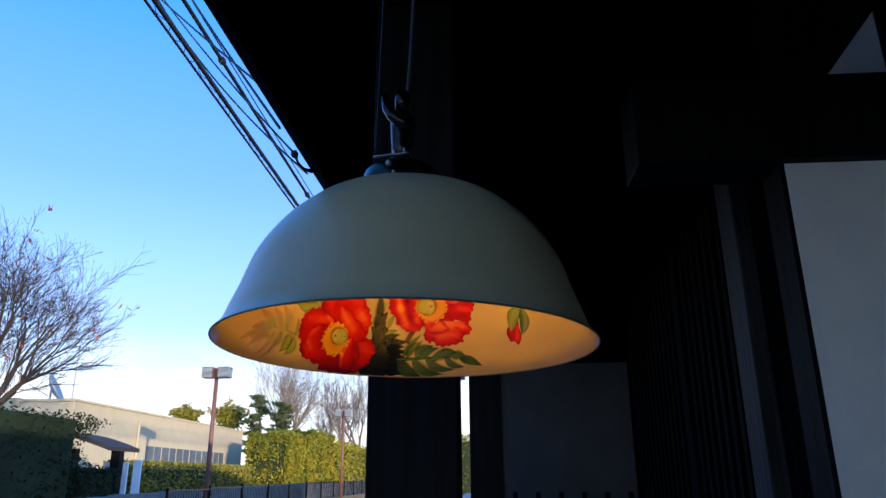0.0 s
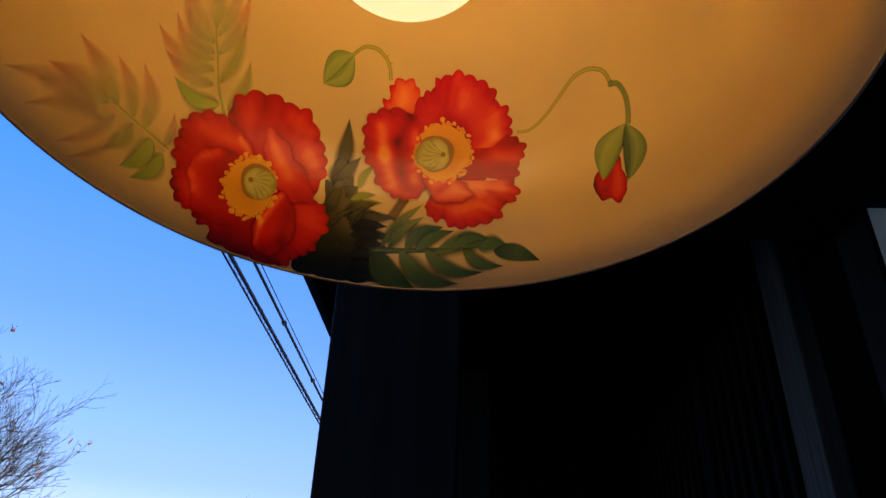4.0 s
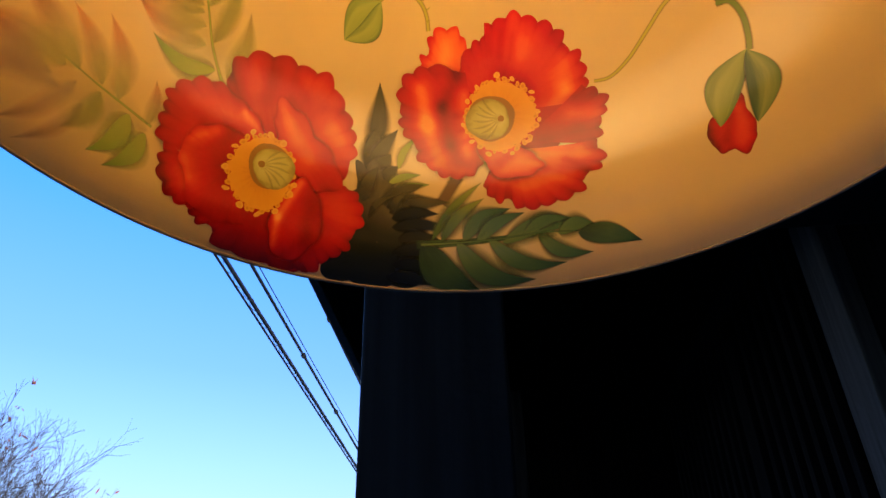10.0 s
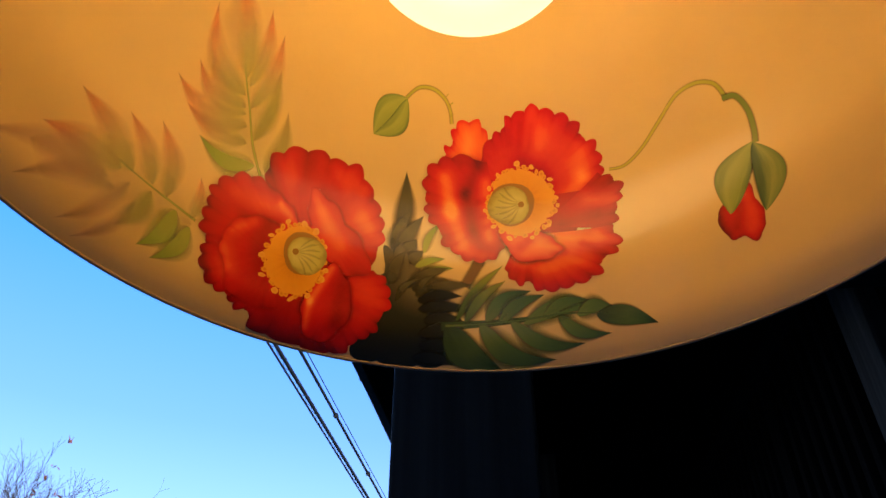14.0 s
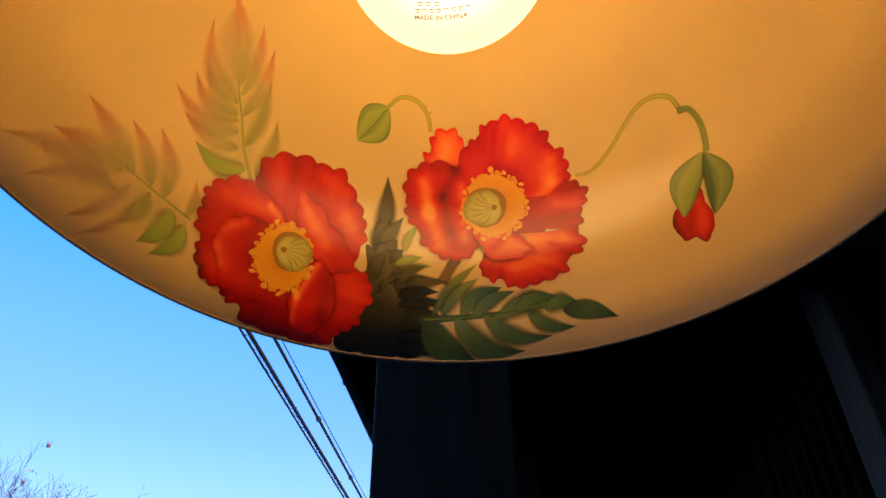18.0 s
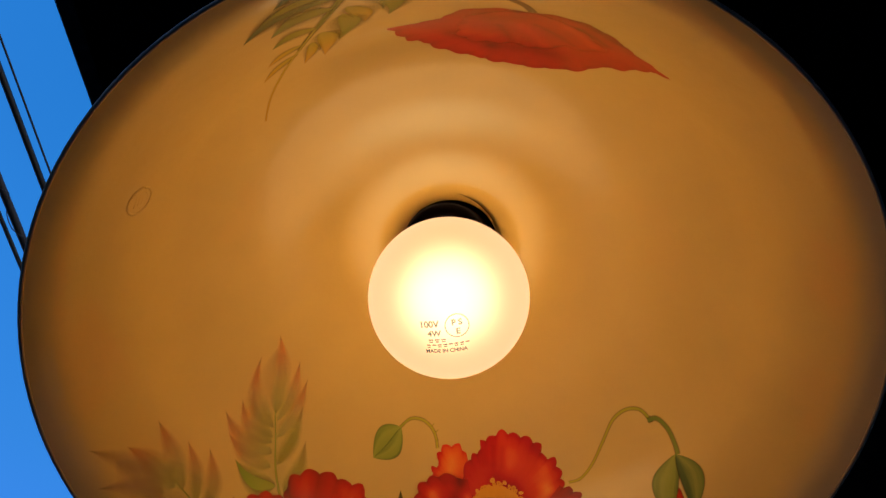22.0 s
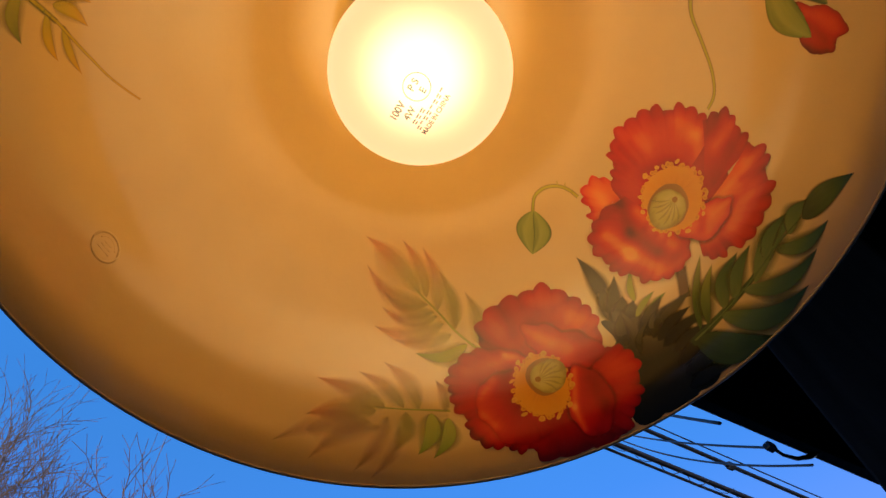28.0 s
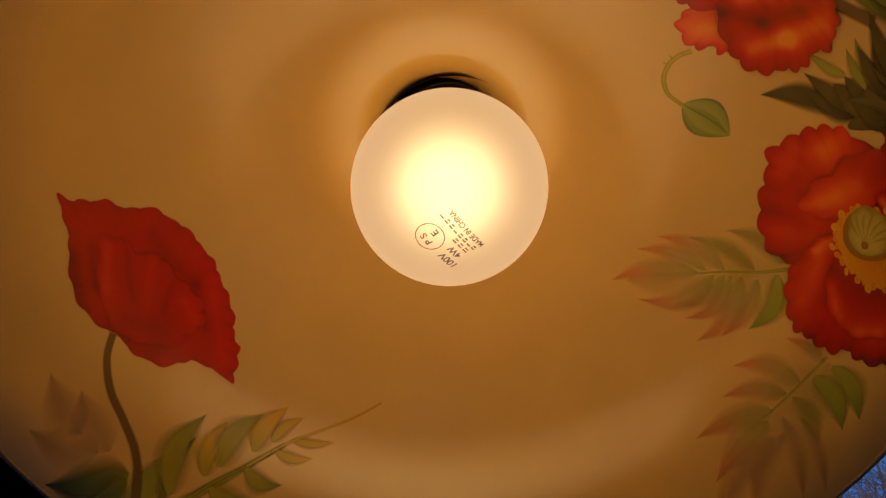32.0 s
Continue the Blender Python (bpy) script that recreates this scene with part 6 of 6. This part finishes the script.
part("bracket_arm", box(-0.45, 0.3, -0.03, 0.03, 5.12, 5.18, 0.005), M_STEEL, pole, "steel cross arm")
part("bracket_arm", box(-0.45, 0.3, -0.23, -0.19, 5.24, 5.29, 0.005), M_STEEL, pole, "steel cross arm")


def cable(label, a, b, sag, r, hang=0, seed=0, wrap=0.0):
    """One overhead cable, with small ties along it."""
    t = thing("overhead_cable", label, "cable", a, "overhead cables")
    a, b = Vector(a), Vector(b)
    n = 48
    pts = [(b - a) * (i / n) + Vector((0, 0, -4 * sag * (i / n) * (1 - i / n))) for i in range(n + 1)]
    part("wire", tube(pts, r, 8), M_CABLE, t, "", True)
    rnd = random.Random(seed)
    if wrap:
        spiral = []
        m = 900
        for i in range(m):
            f = i / m
            k = min(int(f * n), n - 1)
            c = pts[k].lerp(pts[k + 1], f * n - k)
            w = wrap * (1 + 0.5 * math.sin(i * 0.7))
            spiral.append(c + Vector((math.cos(i * 0.9) * w, 0, math.sin(i * 0.9) * w - wrap)))
        part("lashing", tube(spiral, 0.0035, 4), M_CABLE, t)
    for i in range(hang):
        f = (i + rnd.uniform(0.2, 0.8)) / hang
        k = min(int(f * n), n - 1)
        c = pts[k].lerp(pts[k + 1], f * n - k)
        part("tie", tube([c + Vector((0, -0.03, 0)), c + Vector((0, 0.03, 0))], r * 1.9, 6), M_CABLE, t)
    return t


cable("thick bundled telephone cable over the road", (-2.42, -1.72, 5.26), (-2.42, 34, 5.36), 0.1, 0.022, 0, 1, 0.03)
cable("second strand of the bundled cable", (-2.47, -1.72, 5.22), (-2.45, 34, 5.36), 0.1, 0.012)
cable("bundled telephone cable leaving the pole", (-2.42, -1.72, 5.26), (-2.42, -32, 5.26), 0.06, 0.022, 0, 4, 0.03)
cable("overhead power cable leaving the pole", (-2.30, -1.72, 5.40), (-2.30, -32, 5.36), 0.06, 0.02, 14, 5)
cable("black overhead power cable with ties", (-2.30, -1.72, 5.45), (-2.38, 34, 5.55), 0.1, 0.018, 16, 2)
cable("thin messenger wire beside the power cable", (-2.24, -1.72, 5.46), (-2.32, 34, 5.57), 0.1, 0.006)
cable("black overhead cable with ties", (-2.006, -1.72, 5.70), (-1.70, 34, 5.92), 0.1, 0.017, 22, 3)
cable("thin service wire to the eave", (-2.25, 3.86, 5.44), (-0.59, 2.08, 2.80), 0.03, 0.005)
cable("thin service wire to the eave", (-2.32, 3.90, 5.19), (-0.59, 2.29, 2.80), 0.05, 0.004)
cable("thin service wire to the eave", (-2.32, 3.90, 5.19), (-0.59, 2.45, 2.80), 0.12, 0.004)
cable("thin service wire crossing under the cables", (-2.37, 3.84, 5.10), (-0.55, 1.87, 2.80), 0.02, 0.004)
cl = thing("cable_closure", "pale wire splice hanging on the bundled cable", "cable fitting", (-2.32, 3.90, 5.19))
for k in range(5):
    rnd = random.Random(k)
    pts = [(0.02 * math.sin(i + k), -0.14 + 0.07 * i, 0.03 * math.cos(i * 1.3 + k)) for i in range(5)]
    part("loop", tube(pts, 0.007, 6), M_STEEL if k % 2 else M_CABLE, cl)
hook = thing("eave_hook", "small black strap hook curling out from under the eave", "hook", (EAVE_X + 0.0217 * 2.28, 2.28, EAVE_Z))
strap = [(0.012, 0.14, 0.012), (-0.006, 0.11, -0.004), (-0.024, 0.07, -0.012), (-0.034, 0.03, -0.006), (-0.036, 0.0, 0.008)]
part("hook_arm", tube(strap, [0.009, 0.008, 0.006, 0.005, 0.005], 8), M_BLACKMETAL, hook, "", True)
part("hook_tip", box(-0.047, -0.026, -0.024, 0.006, 0.000, 0.020, 0.003), M_BLACKMETAL, hook)

# low bank of cloud beyond the houses
bm = bmesh.new()
prev = None
for i in range(61):
    a = radians(-60 + i * 3.2)
    row = [bm.verts.new((-math.sin(a) * 1500, math.cos(a) * 1500, z)) for z in (-20, 90, 200, 330)]
    if prev:
        for j in range(3):
            bm.faces.new((prev[j], row[j], row[j + 1], prev[j + 1]))
    prev = row
M_CLOUD = bpy.data.materials.new("cloud_bank")
M_CLOUD.use_nodes = True
n, l = M_CLOUD.node_tree.nodes, M_CLOUD.node_tree.links
n.remove(n["Principled BSDF"])
co, mp, tex, sep, mr, mul, mr2 = (n.new("ShaderNode" + k) for k in ("TexCoord", "Mapping", "TexNoise", "SeparateXYZ", "MapRange", "Math", "MapRange"))
em, tr, mx = n.new("ShaderNodeEmission"), n.new("ShaderNodeBsdfTransparent"), n.new("ShaderNodeMixShader")
mp.inputs["Scale"].default_value = (0.006, 0.006, 0.016)
tex.inputs["Scale"].default_value, tex.inputs["Detail"].default_value = 1.0, 6
l.new(co.outputs["Object"], mp.inputs[0])
l.new(mp.outputs[0], tex.inputs["Vector"])
l.new(co.outputs["Object"], sep.inputs[0])
mr.inputs["From Min"].default_value, mr.inputs["From Max"].default_value = 0.33, 0.62
l.new(tex.outputs["Fac"], mr.inputs["Value"])
mr2.inputs["From Min"].default_value, mr2.inputs["From Max"].default_value = 285, 110
l.new(sep.outputs[2], mr2.inputs["Value"])
mul.operation = "MULTIPLY"
l.new(mr.outputs[0], mul.inputs[0])
l.new(mr2.outputs[0], mul.inputs[1])
em.inputs["Color"].default_value, em.inputs["Strength"].default_value = (1.0, 0.96, 0.98, 1), 1.25
l.new(mul.outputs[0], mx.inputs[0])
l.new(tr.outputs[0], mx.inputs[1])
l.new(em.outputs[0], mx.inputs[2])
l.new(mx.outputs[0], n["Material Output"].inputs[0])
cloud = part("backdrop", bm, M_CLOUD, None, "", True)
tagged(cloud, "low bank of soft white cloud at the horizon", "cloud", kind="structure")
